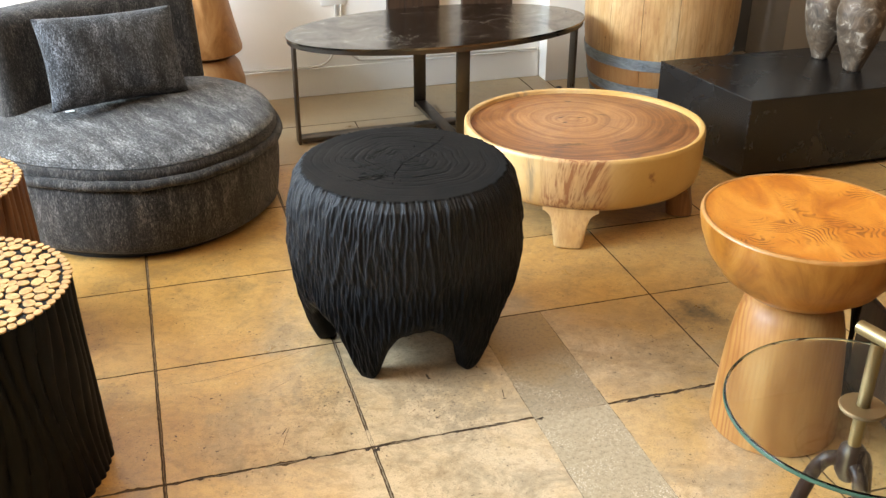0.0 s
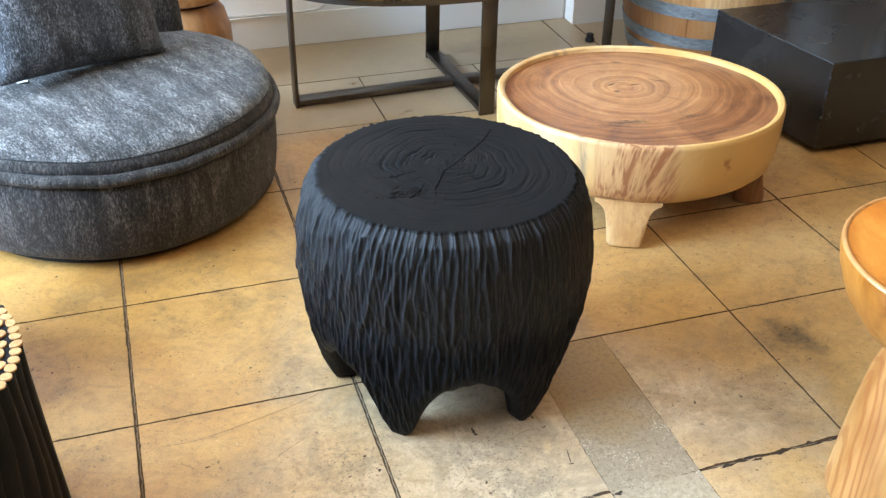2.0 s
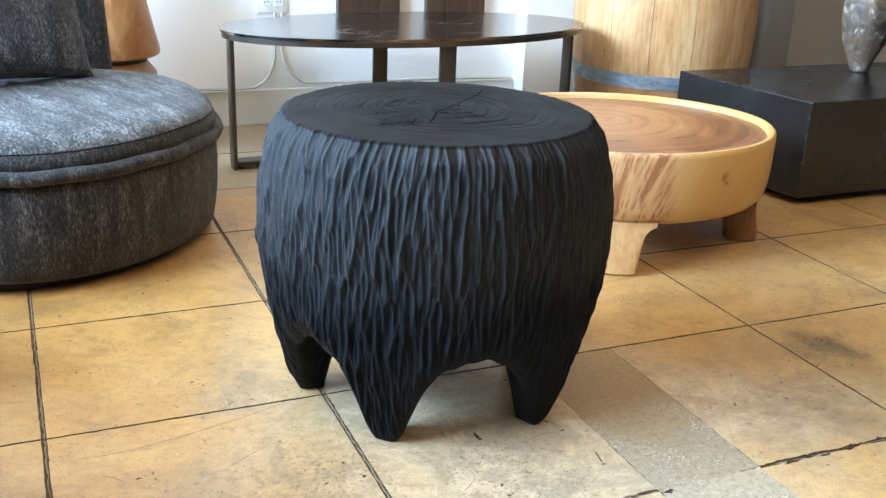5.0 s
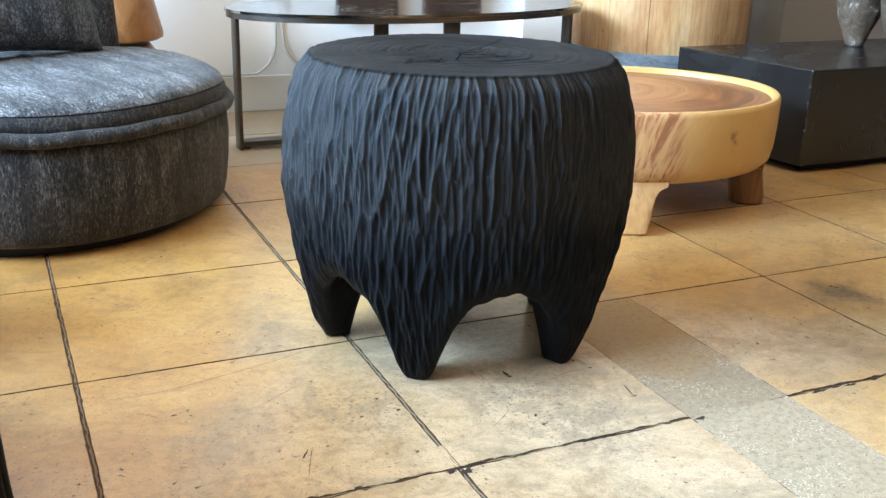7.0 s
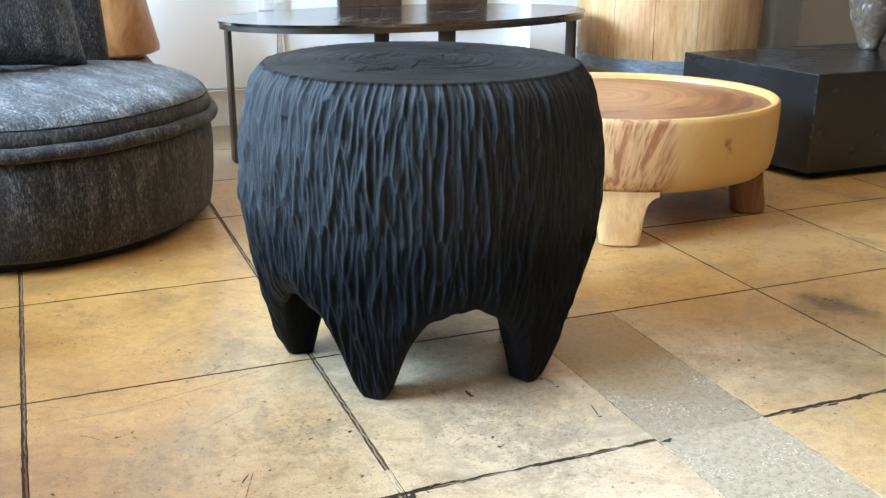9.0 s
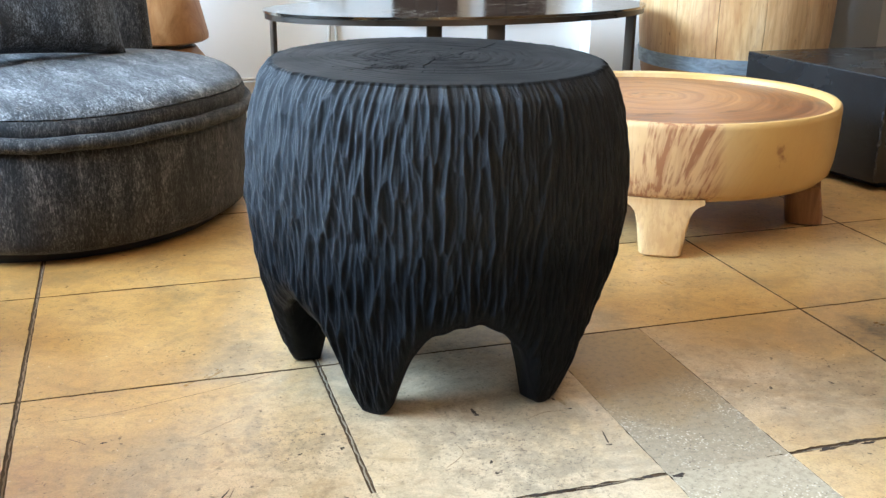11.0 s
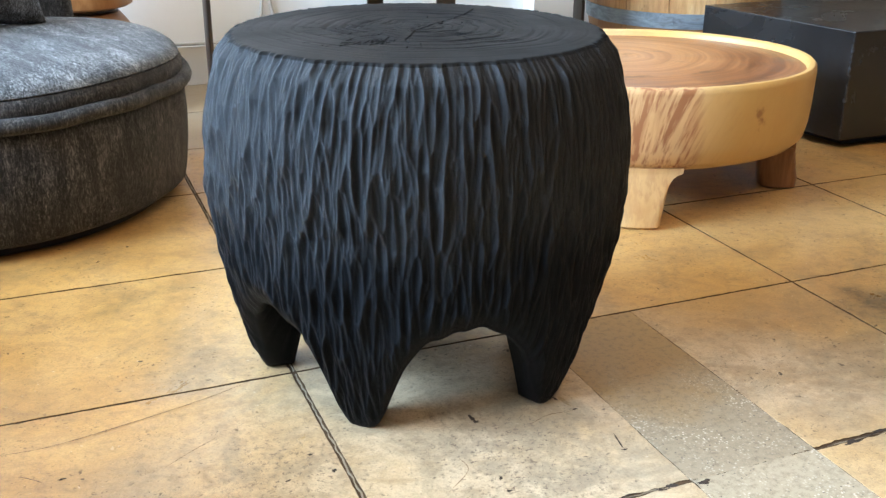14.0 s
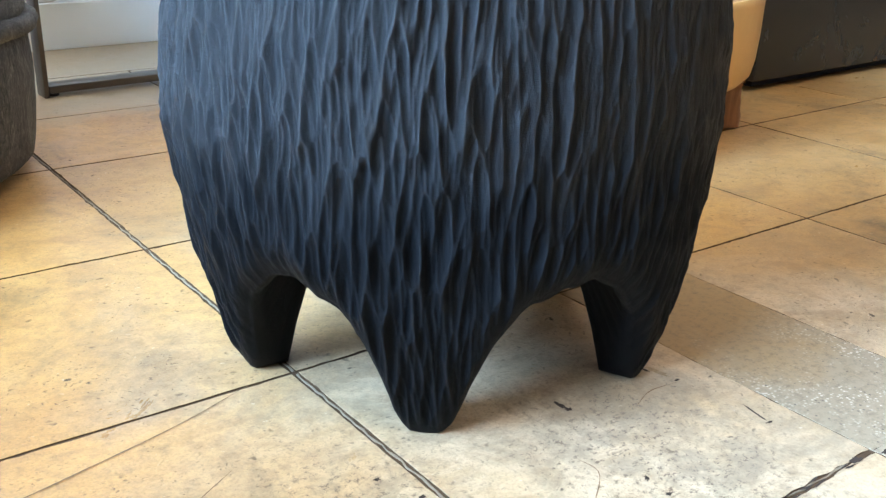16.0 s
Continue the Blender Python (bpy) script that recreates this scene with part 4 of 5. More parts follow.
def log_table(m):
    tb = thing("coffee_table", m, "round tray coffee table cut from a pale log with brown top", "coffee table")
    ex, ey = 0.427, 0.376
    top, under, lip = 0.310, 0.118, 0.016

    def oval(a, r, z):
        k = r * (1 + 0.006 * math.sin(3 * a + 0.8) + 0.003 * math.sin(7 * a))
        x, y = ex * k * math.cos(a), ey * k * math.sin(a)
        return math.hypot(x, y), math.atan2(y, x), z

    prof = [(0.0, under), (0.86, under), (0.93, under + 0.006), (0.972, under + 0.024), (0.988, under + 0.055), (0.996, 0.22), (1.0, 0.295), (0.997, 0.305), (0.985, top), (0.962, top), (0.95, 0.306), (0.945, top - lip - 0.001)]
    part("body", lathe(prof, 128, oval), LOG_SIDE, tb, "pale sapwood rim with brown streaks")
    prof = [(0.0, top - lip + 0.002), (0.5, top - lip + 0.0015), (0.9, top - lip), (0.9455, top - lip)]
    part("tabletop", lathe(prof, 128, oval), LOG_TOP, tb, "oiled brown heartwood with growth rings")
    for i, (lx, ly, w) in enumerate(((-0.064, -0.349, 1.0), (0.352, -0.085, 0.92), (0.06, 0.31, 1.0), (-0.34, 0.06, 0.95))):
        leg = [(0.0, 0.0), (0.040, 0.0), (0.050, 0.006), (0.053, 0.03), (0.058, 0.07), (0.063, 0.092), (0.068, 0.102), (0.074, 0.109), (0.082, 0.1145), (0.094, 0.1182), (0.094, 0.13), (0.0, 0.13)]
        ang = math.atan2(ly, lx)

        def square(a, r, z, w=w):
            k = (abs(math.cos(a)) ** 3.5 + abs(math.sin(a)) ** 3.5) ** (-1 / 3.5)
            # the outer face stays flush with the rim
            rr = r * k * w
            return (min(rr, (0.050 - 0.21 * z) / math.cos(a)) if math.cos(a) > 0.1 else rr), a, z

        bm = lathe(leg, 48, square)
        # the flare stays under the rounded lower edge of the rim
        c, sn = math.cos(ang), math.sin(ang)
        for v in bm.verts:
            x, y = lx + c * v.co.x - sn * v.co.y, ly + sn * v.co.x + c * v.co.y
            out, most = math.hypot(x / ex, y / ey), 1.062 - 0.097 * min(1, v.co.z / 0.118)
            if out > most:
                x, y = x * most / out - lx, y * most / out - ly
                v.co.x, v.co.y = c * x + sn * y, c * y - sn * x
        part("leg", bm, LOG_LEG_DARK if i == 1 else LOG_LEG, tb, "dark heartwood leg" if i == 1 else "", pose(lx, ly, 0, 0, 0, math.degrees(ang)))
    return tb


log_table(pose(0.503, 3.135, 0))

# ---------------------------------------------------------------- oval steel table


def steel_table(m):
    tb = thing("metal_table", m, "oval steel coffee table on a crossed flat-bar base", "coffee table")
    a, b, h = 0.648, 0.318, 0.450
    n = 96

    def ell(k):
        return [(a * k * math.cos(2 * math.pi * i / n), b * k * math.sin(2 * math.pi * i / n)) for i in range(n)]

    part("tabletop", prism(ell(1.0), h - 0.008, h, 0.002, 2), STEEL_TOP, tb, "burnished dark steel sheet top")
    rim = bmesh.new()
    o, i2 = ell(0.992), ell(0.972)
    loops = [[rim.verts.new((x, y, z)) for x, y in pts] for pts, z in ((o, h - 0.009), (o, h - 0.026), (i2, h - 0.026), (i2, h - 0.009))]
    for p, q in zip(loops, loops[1:] + loops[:1]):
        for j in range(n):
            rim.faces.new((p[j], p[(j + 1) % n], q[(j + 1) % n], q[j]))
    bmesh.ops.recalc_face_normals(rim, faces=rim.faces)
    part("rim", rim, STEEL, tb)
    w, t = 0.056, 0.012
    L, W = 0.626, 0.292
    for sx in (-1, 1):
        part("leg", box(t, w, h - 0.027, 0.002, 2, (sx * (L - t / 2), 0, (h - 0.027) / 2)), STEEL, tb)
    for sy in (-1, 1):
        part("leg", box(w, t, h - 0.027, 0.002, 2, (0, sy * (W - t / 2), (h - 0.027) / 2)), STEEL, tb)
    part("base_bar", box(2 * L - 2 * t - 0.002, w, 0.018, 0.002, 2, (0, 0, 0.019)), STEEL, tb)
    part("base_bar", box(w, 2 * W - 2 * t - 0.002, 0.018, 0.002, 2, (0, 0, 0.0195)), STEEL, tb)
    for x, y in ((-L + 0.03, 0), (L - 0.03, 0), (0, W - 0.03), (0, -W + 0.03)):
        part("foot_pad", lathe([(0, 0), (0.012, 0), (0.012, 0.010), (0, 0.010)], 16), BLACK, tb, "small black foot pad", pose(x, y, 0))
    return tb


steel_table(pose(-0.034, 3.89, 0, 0, 0, 20.6))

# ---------------------------------------------------------------- lounge chair


def lounge_chair(m):
    ch = thing("lounge_chair", m, "round swivel lounge chair in grey heathered chenille", "armchair")
    # black plinth, widened to stand in for the shade under the base
    part("plinth", lathe([(0, 0), (0.425, 0), (0.425, 0.027), (0, 0.027)], 64), BLACK, ch, "black recessed plinth, widened for the shade under the chair")

    def sag(a, r, z):
        return r * (1.022 + 0.012 * math.sin(2 * a + 0.2) + 0.004 * math.sin(3 * a + 1) + 0.002 * math.sin(9 * a)), a, z + 0.003 * math.sin(5 * a)

    base = [(0, 0.028), (0.43, 0.026), (0.453, 0.029), (0.464, 0.040), (0.470, 0.07), (0.477, 0.13), (0.480, 0.20), (0.477, 0.252), (0.468, 0.272), (0.3, 0.278), (0, 0.278)]
    bs = part("base", lathe(base, 128, sag), FABRIC_SHADED, ch)
    ring = []
    for i in range(160):
        a = 2 * math.pi * i / 160
        q, _, z = sag(a, 0.481, 0.280)
        ring.append((q * math.cos(a), q * math.sin(a), z + 0.0015 * math.sin(17 * a)))
    part("piping", tube(ring, 0.017, 10, True), FABRIC_SHADED, bs, "round corded piping")
    band = [(0.42, 0.281), (0.470, 0.284), (0.478, 0.302), (0.477, 0.318), (0.471, 0.328), (0.43, 0.331)]

    def dome(a, r, z):
        r, a, z = sag(a, r, z)
        x, y = r * math.cos(a), r * math.sin(a)
        k = max(0.0, 1 - (r / 0.46) ** 4)
        return r, a, z + k * (0.005 * noise.noise(Vector((x * 5, y * 5, 0.3))) + 0.002 * noise.noise(Vector((x * 16, y * 16, 1.7))))

    seat = [(0.42, 0.327), (0.467, 0.3285), (0.471, 0.332), (0.467, 0.339), (0.454, 0.348), (0.43, 0.357), (0.385, 0.366), (0.32, 0.373), (0.24, 0.379), (0.17, 0.382), (0.1, 0.384), (0.04, 0.385), (0, 0.385)]
    cushion = part("seat_cushion", lathe(seat, 128, dome), FABRIC_SEAT_LIT, ch)
    part("cushion_band", lathe(band, 128, sag), FABRIC_SHADED, cushion, "side band of the cushion in the shaded tone")
    # back: a thick curved slab, its front towards +x of the chair
    bk = bmesh.new()
    box(0.16, 0.78, 0.40, 0.055, 5, (-0.306, 0.026, 0.50), bk)
    bmesh.ops.subdivide_edges(bk, edges=[e for e in bk.edges if e.calc_length() > 0.2], cuts=10, use_grid_fill=True)
    for v in bk.verts:
        v.co.x += 0.35 * (v.co.y - 0.037) ** 2
        v.co.x -= 0.10 * (v.co.z - 0.4)
    part("backrest", bk, FABRIC_SHADED, ch, angle=60)
    return ch


lounge_chair(pose(-1.080, 3.05, 0, 0, 0, -45))


def throw_pillow(m):
    n = 40
    w, h = 0.50, 0.31
    bm = bmesh.new()
    for side in (1, -1):
        g = []
        for j in range(n + 1):
            row = []
            for i in range(n + 1):
                x, y = 2 * i / n - 1, 2 * j / n - 1
                puff = ((1 - x ** 4) * (1 - y ** 4)) ** 0.6 * 0.062
                puff += 0.003 * math.sin(9 * x + 3 * y) * (1 - x * x) * (1 - y * y)
                pinch = 1 - 0.06 * (1 - x * x) * (y * y)
                pinch2 = 1 - 0.05 * (1 - y * y) * (x * x)
                row.append(bm.verts.new((x * w / 2 * pinch2, side * puff, y * h / 2 * pinch)))
            g.append(row)
        for j in range(n):
            for i in range(n):
                f = (g[j][i], g[j][i + 1], g[j + 1][i + 1], g[j + 1][i])
                bm.faces.new(f if side < 0 else f[::-1])
    bmesh.ops.remove_doubles(bm, verts=bm.verts, dist=1e-5)
    ob = part("throw_pillow", bm, FABRIC_PILLOW, None, smooth=True, angle=80)
    ob.matrix_world = m
    return tagged(ob, "grey heathered rectangular pillow leaning on the lounge chair", "pillow")


throw_pillow(pose(-1.128, 3.075, 0.541, -20, 0, 45) @ pose(0, 0, 0, 0, 4, 0))
tag = part("price_tag", box(0.03, 0.018, 0.0012, 0.0004, 1), PAPER, None, smooth=False)
tag.matrix_world = pose(-1.264, 2.96, 0.385, 0, 0, 30)
tagged(tag, "small white paper tag lying on the seat", "tag")

# ---------------------------------------------------------------- barrel


def barrel(m):
    br = thing("barrel", m, "upright oak wine barrel with weathered galvanised hoops", "barrel")
    H, n = 0.92, 14

    def rad(z):
        return 0.345 - 0.062 * ((z - H / 2) / (H / 2)) ** 2

    for i in range(n):
        a0, a1 = 2 * math.pi * (i + 0.006) / n, 2 * math.pi * (i + 0.994) / n
        bm = bmesh.new()
        rows = []
        for j in range(15):
            z = H * j / 14
            row = []
            for k in range(5):
                a = a0 + (a1 - a0) * k / 4
                r = rad(z) - (0.0025 if k in (0, 4) else 0)
                row.append(bm.verts.new((r * math.cos(a), r * math.sin(a), z)))
            for a in (a1, a0):
                r = rad(z) - 0.025
                row.append(bm.verts.new((r * math.cos(a), r * math.sin(a), z)))
            rows.append(row)
        for p, q in zip(rows, rows[1:]):
            for k in range(7):
                bm.faces.new((p[k], p[(k + 1) % 7], q[(k + 1) % 7], q[k]))
        bm.faces.new(rows[0][::-1])
        bm.faces.new(rows[-1])
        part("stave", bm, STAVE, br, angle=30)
    part("head", lathe([(0, H - 0.05), (rad(H) - 0.026, H - 0.05), (rad(H) - 0.026, H - 0.03), (0, H - 0.03)], 48), STAVE, br)
    for z0, z1 in ((0.03, 0.075), (0.10, 0.145), (0.222, 0.272), (H - 0.27, H - 0.22), (H - 0.145, H - 0.10), (H - 0.05, H - 0.005)):
        pr = [(rad(z0) + 0.0005, z0), (rad(z0) + 0.004, z0), (rad(z1) + 0.004, z1), (rad(z1) + 0.0005, z1)]
        hoop = part("hoop", lathe(pr + pr[:1], 72), HOOP, br, "dull blue-grey galvanised hoop")
        q = rad((z0 + z1) / 2) + 0.004
        for dz in (-0.009, 0.009):
            part("rivet", lathe([(0, -0.0005), (0.0045, 0), (0.003, 0.0018), (0, 0.0024)], 10), HOOP, hoop, "", pose(0, 0, 0, 0, 0, -100) @ pose(q, 0, (z0 + z1) / 2 + dz, 0, 90, 0))
    return br


barrel(pose(0.955, 4.32, 0, 0, 0, -10))

# ---------------------------------------------------------------- dark block table and stone vases


def block_table(m):
    bt = thing("block_table", m, "low dark solid block coffee table with scuffed edges", "coffee table")
    part("body", prism(((0, 0), (1.35, 0), (1.35, 0.55), (-0.085, 0.55)), 0.028, 0.327, 0.003, 2), SLAB, bt, smooth=False)
    part("plinth", prism(((0.06, 0.05), (1.3, 0.05), (1.3, 0.5), (-0.01, 0.5)), 0.0, 0.0275), BLACK, bt, "recessed black plinth", smooth=False)
    return bt


block_table(uv(2.130, 2.800))


def vase(m, size, name_label, seed):
    prof = [(0.0, 0.0), (0.030, 0.0), (0.036, 0.006), (0.050, 0.05), (0.076, 0.12), (0.093, 0.19), (0.095, 0.24), (0.082, 0.30), (0.055, 0.345), (0.034, 0.37), (0.032, 0.395), (0.040, 0.41), (0.034, 0.413), (0.026, 0.40), (0.024, 0.36), (0.0, 0.35)]
    fine = []
    for (r0, z0), (r1, z1) in zip(prof, prof[1:]):
        for k in range(4):
            fine.append((r0 + (r1 - r0) * k / 4, z0 + (z1 - z0) * k / 4))
    fine.append(prof[-1])

    def lump(a, r, z):
        d = noise.noise(Vector((math.cos(a) * 1.4 + seed, math.sin(a) * 1.4, z * 9))) * 0.10 + noise.noise(Vector((math.cos(a) * 4 + seed, math.sin(a) * 4, z * 26))) * 0.045
        return r * (1 + d) * size, a, z * size

    ob = part("stone_vase", lathe(fine, 56, lump), MARBLE, None, angle=70)
    ob.matrix_world = m
    return tagged(ob, name_label, "vase", "vases on the block table")


vase(pose(1.635, 3.735, 0.327), 1.0, "lumpy brown mottled stone vase on the dark block", 1.0)
vase(pose(1.555, 3.90, 0.327, 0, 0, 70), 0.95, "grey mottled stone vase on the dark block", 5.0)

# ---------------------------------------------------------------- hourglass side table


def bowl_table(m):
    tb = thing("side_table", m, "honey pine side table, bowl shaped top on a flared foot", "side table")

    def soft(a, r, z):
        return r * (1 + 0.004 * math.sin(2 * a + 1)), a, z

    foot = [(0, 0), (0.148, 0), (0.153, 0.005), (0.152, 0.03), (0.146, 0.12), (0.137, 0.22), (0.127, 0.29), (0.116, 0.335), (0.100, 0.36), (0.08, 0.372), (0, 0.374)]
    part("foot", lathe(foot, 72, soft), PINE, tb, "pale pine foot with straight grain")
    bowl = [(0.0, 0.3745), (0.07, 0.375), (0.13, 0.392), (0.18, 0.43), (0.215, 0.48), (0.234, 0.53), (0.240, 0.562), (0.2392, 0.5715)]
    part("bowl", lathe(bowl, 96, soft), BOWL, tb, "rounded honey coloured pine bowl")
    part("rim", lathe([(0.2392, 0.5715), (0.2375, 0.5755), (0.2345, 0.5775), (0.231, 0.5772), (0.2280, 0.5748)], 96, soft), PINE_RIM, tb, "pale rounded rim")
    part("tabletop", lathe([(0, 0.566), (0.12, 0.5665), (0.20, 0.5695), (0.2285, 0.5755)], 96, soft), BOWL_TOP, tb, "orange pine top with swirling grain")
    return tb


bowl_table(pose(0.872, 1.815, 0))

# ---------------------------------------------------------------- branch bundle stools


def bundle(m, R, H, side_mat, label, seed, slice_mat):
    bs = thing("bundle_stool", m, label, "stool", "branch bundle stools")
    rng = random.Random(seed)
    nrib = 46
    amp = [rng.uniform(0.5, 1.3) for _ in range(nrib)]

    def ribs(a, r, z):
        q = a / (2 * math.pi) * nrib + 0.35 * math.sin(z * 7 + 3 * a) + 0.25 * math.sin(z * 15 + 7 * a)
        k = q % 1.0
        bulge = math.sqrt(max(0.0, 1 - (2 * k - 1) ** 2)) * amp[int(q) % nrib]
        return r - 0.011 + 0.014 * bulge, a, z

    prof = [(R * 1.06, 0.0)] + [(R * (1.07 - 0.09 * (z / H) ** 0.8), z) for z in [H * i / 24 for i in range(0, 25)]]
    prof = [(0, 0)] + prof + [(R * 0.95, H), (0, H)]
    part("trunk", lathe(prof, 46 * 8, ribs), side_mat, bs, angle=60)
    placed = []
    n = int(2 * math.pi * R / 0.0225)
    for i in range(n):
        a = 2 * math.pi * i / n
        placed.append(((R - 0.012) * math.cos(a), (R - 0.012) * math.sin(a), 0.0098))
    for size, tries in ((0.0150, 1800), (0.0130, 4500), (0.0110, 6000), (0.0088, 7000)):
        for _ in range(tries):
            r, a = (R - 0.02) * math.sqrt(rng.random()), rng.uniform(0, 2 * math.pi)
            x, y = r * math.cos(a), r * math.sin(a)
            if r + size > R - 0.02:
                continue
            if all((x - px) ** 2 + (y - py) ** 2 > (size + pr) ** 2 * 0.84 for px, py, pr in placed):
                placed.append((x, y, size))
    shared = {}
    for x, y, s in placed:
        if s not in shared:
            shared[s] = sharpen(link_mesh("slice", lathe([(s, 0), (s, 0.0026), (s * 0.95, 0.0032), (0, 0.0032)], 14), slice_mat), 25)
        ob = new("branch_slice", shared[s])
        ob.parent = bs
        ob.matrix_local = Matrix.LocRotScale((x, y, H + 0.0003 + rng.uniform(0, 0.0008)), Euler((rng.uniform(-.02, .02), rng.uniform(-.02, .02), rng.uniform(0, 6.28))), (rng.uniform(0.98, 1.16), rng.uniform(0.82, 0.98), 1))
    return bs


bundle(pose(-1.0, 1.56, 0), 0.252, 0.485, BARK_BLACK, "black branch bundle stool topped with pale round slices", 4, SLICE)
bundle(pose(-1.284, 2.08, 0), 0.2185, 0.494, BARK_BROWN, "brown branch bundle stool topped with pale round slices", 9, SLICE)

# ---------------------------------------------------------------- glass drinks table


def glass_table(m):
    gt = thing("glass_table", m, "small round glass table on a brass post with handle", "side table")
    z, R = 0.60, 0.212
    prof = [(0.0, z - 0.010), (R - 0.003, z - 0.010), (R, z - 0.007), (R, z - 0.003), (R - 0.003, z), (0.0, z)]
    ob = part("glass_top", lathe(prof, 96), GLASS, gt, "clear green-edged round glass")
    ob.visible_shadow = False
    part("glass_edge", lathe([(R + 0.0003, z - 0.0085), (R + 0.0012, z - 0.007), (R + 0.0012, z - 0.003), (R + 0.0003, z - 0.0015)], 96), GLASS_EDGE, gt, "green polished glass edge")
    post = part("post", lathe([(0, 0.50), (0.0105, 0.50), (0.0105, 0.724), (0, 0.724)], 24), BRASS, gt)
    part("collar", lathe([(0.011, z + 0.0005), (0.036, z + 0.0005), (0.037, z + 0.004), (0.035, z + 0.007), (0.011, z + 0.008)], 40), COLLAR, post, "round dull brass collar")
    part("handle", tube([(-0.02, 0.03, 0.734), (0.055, -0.085, 0.734)], 0.0115, 16), BRASS, post, "brass crossbar handle")
    part("hub", lathe([(0, 0.455), (0.014, 0.457), (0.022, 0.472), (0.024, 0.495), (0.020, 0.518), (0.0115, 0.526), (0, 0.526)], 40), DARK_WOOD, gt, "turned espresso wood hub")
    for a in (157, 277, 37):
        c, sn = math.cos(radians(a)), math.sin(radians(a))
        bm = tube(curve_points([(0.010 * c, 0.010 * sn, 0.495), (0.040 * c, 0.040 * sn, 0.478), (0.062 * c, 0.062 * sn, 0.41), (0.10 * c, 0.10 * sn, 0.21), (0.15 * c, 0.15 * sn, 0.012)], 6), 0.0125, 12)
        part("leg", bm, DARK_WOOD, gt, "splayed espresso wood leg")
    return gt


glass_table(pose(0.728, 1.045, 0))

# ---------------------------------------------------------------- dark wooden cube stool


def cube_stool(m):
    cs = thing("cube_stool", m, "glossy espresso wood stool with rounded open frame", "stool")
    for y in (-0.15, 0.15):
        pts = []
        for cx, cz, a0 in ((0.12, 0.345, 0), (-0.12, 0.345, 90), (-0.12, 0.055, 180), (0.12, 0.055, 270)):
            for q in range(7):
                a = radians(a0 + 15 * q)
                pts.append((cx + 0.04 * math.cos(a), y, cz + 0.04 * math.sin(a)))
        part("frame", tube(pts, 0.024, 12, True), DARK_WOOD, cs)
    part("seat", box(0.27, 0.27, 0.035, 0.012, 3, (0, 0, 0.375)), DARK_WOOD, cs)
    part("side_panel", box(0.018, 0.26, 0.26, 0.005, 2, (-0.155, 0, 0.21)), PANEL, cs)
    return cs


ob = cube_stool(pose(1.235, 1.76, -0.0005 + 0.0095, 0, 0, 8))

# ---------------------------------------------------------------- turned wooden totem


def totem(m):
    tt = thing("wood_totem", m, "stacked turned hardwood sculpture behind the lounge chair", "sculpture")
    part("lower_block", lathe([(0, 0), (0.13, 0), (0.155, 0.03), (0.168, 0.12), (0.165, 0.20), (0.148, 0.27), (0.12, 0.305), (0, 0.31)], 48), TOTEM, tt)
    part("spacer", lathe([(0.05, 0.3085), (0.11, 0.3085), (0.11, 0.322), (0.05, 0.322)], 40), PANEL, tt, "thin dark ring")
    part("upper_cone", lathe([(0, 0.323), (0.15, 0.323), (0.163, 0.33), (0.164, 0.345), (0.14, 0.45), (0.118, 0.56), (0.10, 0.68), (0, 0.70)], 48), TOTEM, tt)
    return tt


totem(pose(-1.04, 3.9, 0))

# ---------------------------------------------------------------- on the back wall


def wall_panel(u0, u1):
    wp = thing("wall_panel", uv((u0 + u1) / 2, V_WALL - 0.024, 0.345), "dark wooden board hung on the white wall", "wall panel", "boards on the wall")
    w = u1 - u0
    for i in range(3):
        part("board", box(w / 3 - 0.002, 0.03, 1.1, 0.003, 2, (-w / 2 + w / 6 + i * w / 3, 0, 0.55)), PANEL, wp, smooth=False)
    part("batten", box(w - 0.04, 0.012, 0.06, 0.002, 1, (0, 0.0172, 0.2)), PANEL, wp, smooth=False)
    return wp


wall_panel(1.10, 1.352)
wall_panel(1.462, 1.715)


def outlet(u, z):
    ou = thing("power_outlet", uv(u, V_WALL - 0.0005, z), "white double wall outlet above the conduit", "outlet")
    part("plate", box(0.116, 0.006, 0.116, 0.002, 2, (0, -0.003, 0)), PLASTIC, ou)
    for dx in (-0.023, 0.023):
        for dz in (-0.02, 0.02):
            part("socket", box(0.034, 0.003, 0.028, 0.001, 1, (dx, -0.0075, dz)), PLASTIC, ou)
            for sx in (-0.006, 0.006):
                part("slot", box(0.003, 0.0012, 0.008, 0, 1, (dx + sx, -0.0093, dz + 0.003)), BLACK, ou, "dark slot", smooth=False)
    return ou


outlet(0.857, 0.478)
con = thing("conduit", uv(0, V_WALL - 0.0115, 0), "thin painted cable running along the wall base", "cable")
part("cable_run", tube(curve_points([(-2.5, -0.008, 0.142), (0.2, -0.008, 0.146), (0.70, -0.008, 0.143), (0.80, -0.006, 0.155), (0.85, -0.002, 0.215), (0.862, 0.002, 0.30), (0.864, 0.003, 0.421)]), 0.0055), CABLE, con)
part("cable_drop", tube(curve_points([(0.890, 0.003, 0.421), (0.888, 0.002, 0.30), (0.902, -0.002, 0.225), (0.95, -0.006, 0.172), (1.03, -0.008, 0.155), (1.5, -0.008, 0.150), (1.86, -0.008, 0.143)]), 0.0055), CABLE, con)

# ---------------------------------------------------------------- wire pendants
BULB = bpy.data.materials.new("warm_bulb_glass")
BULB.use_nodes = True
BULB.node_tree.nodes["Principled BSDF"].inputs["Emission Color"].default_value = (1.0, 0.66, 0.32, 1)
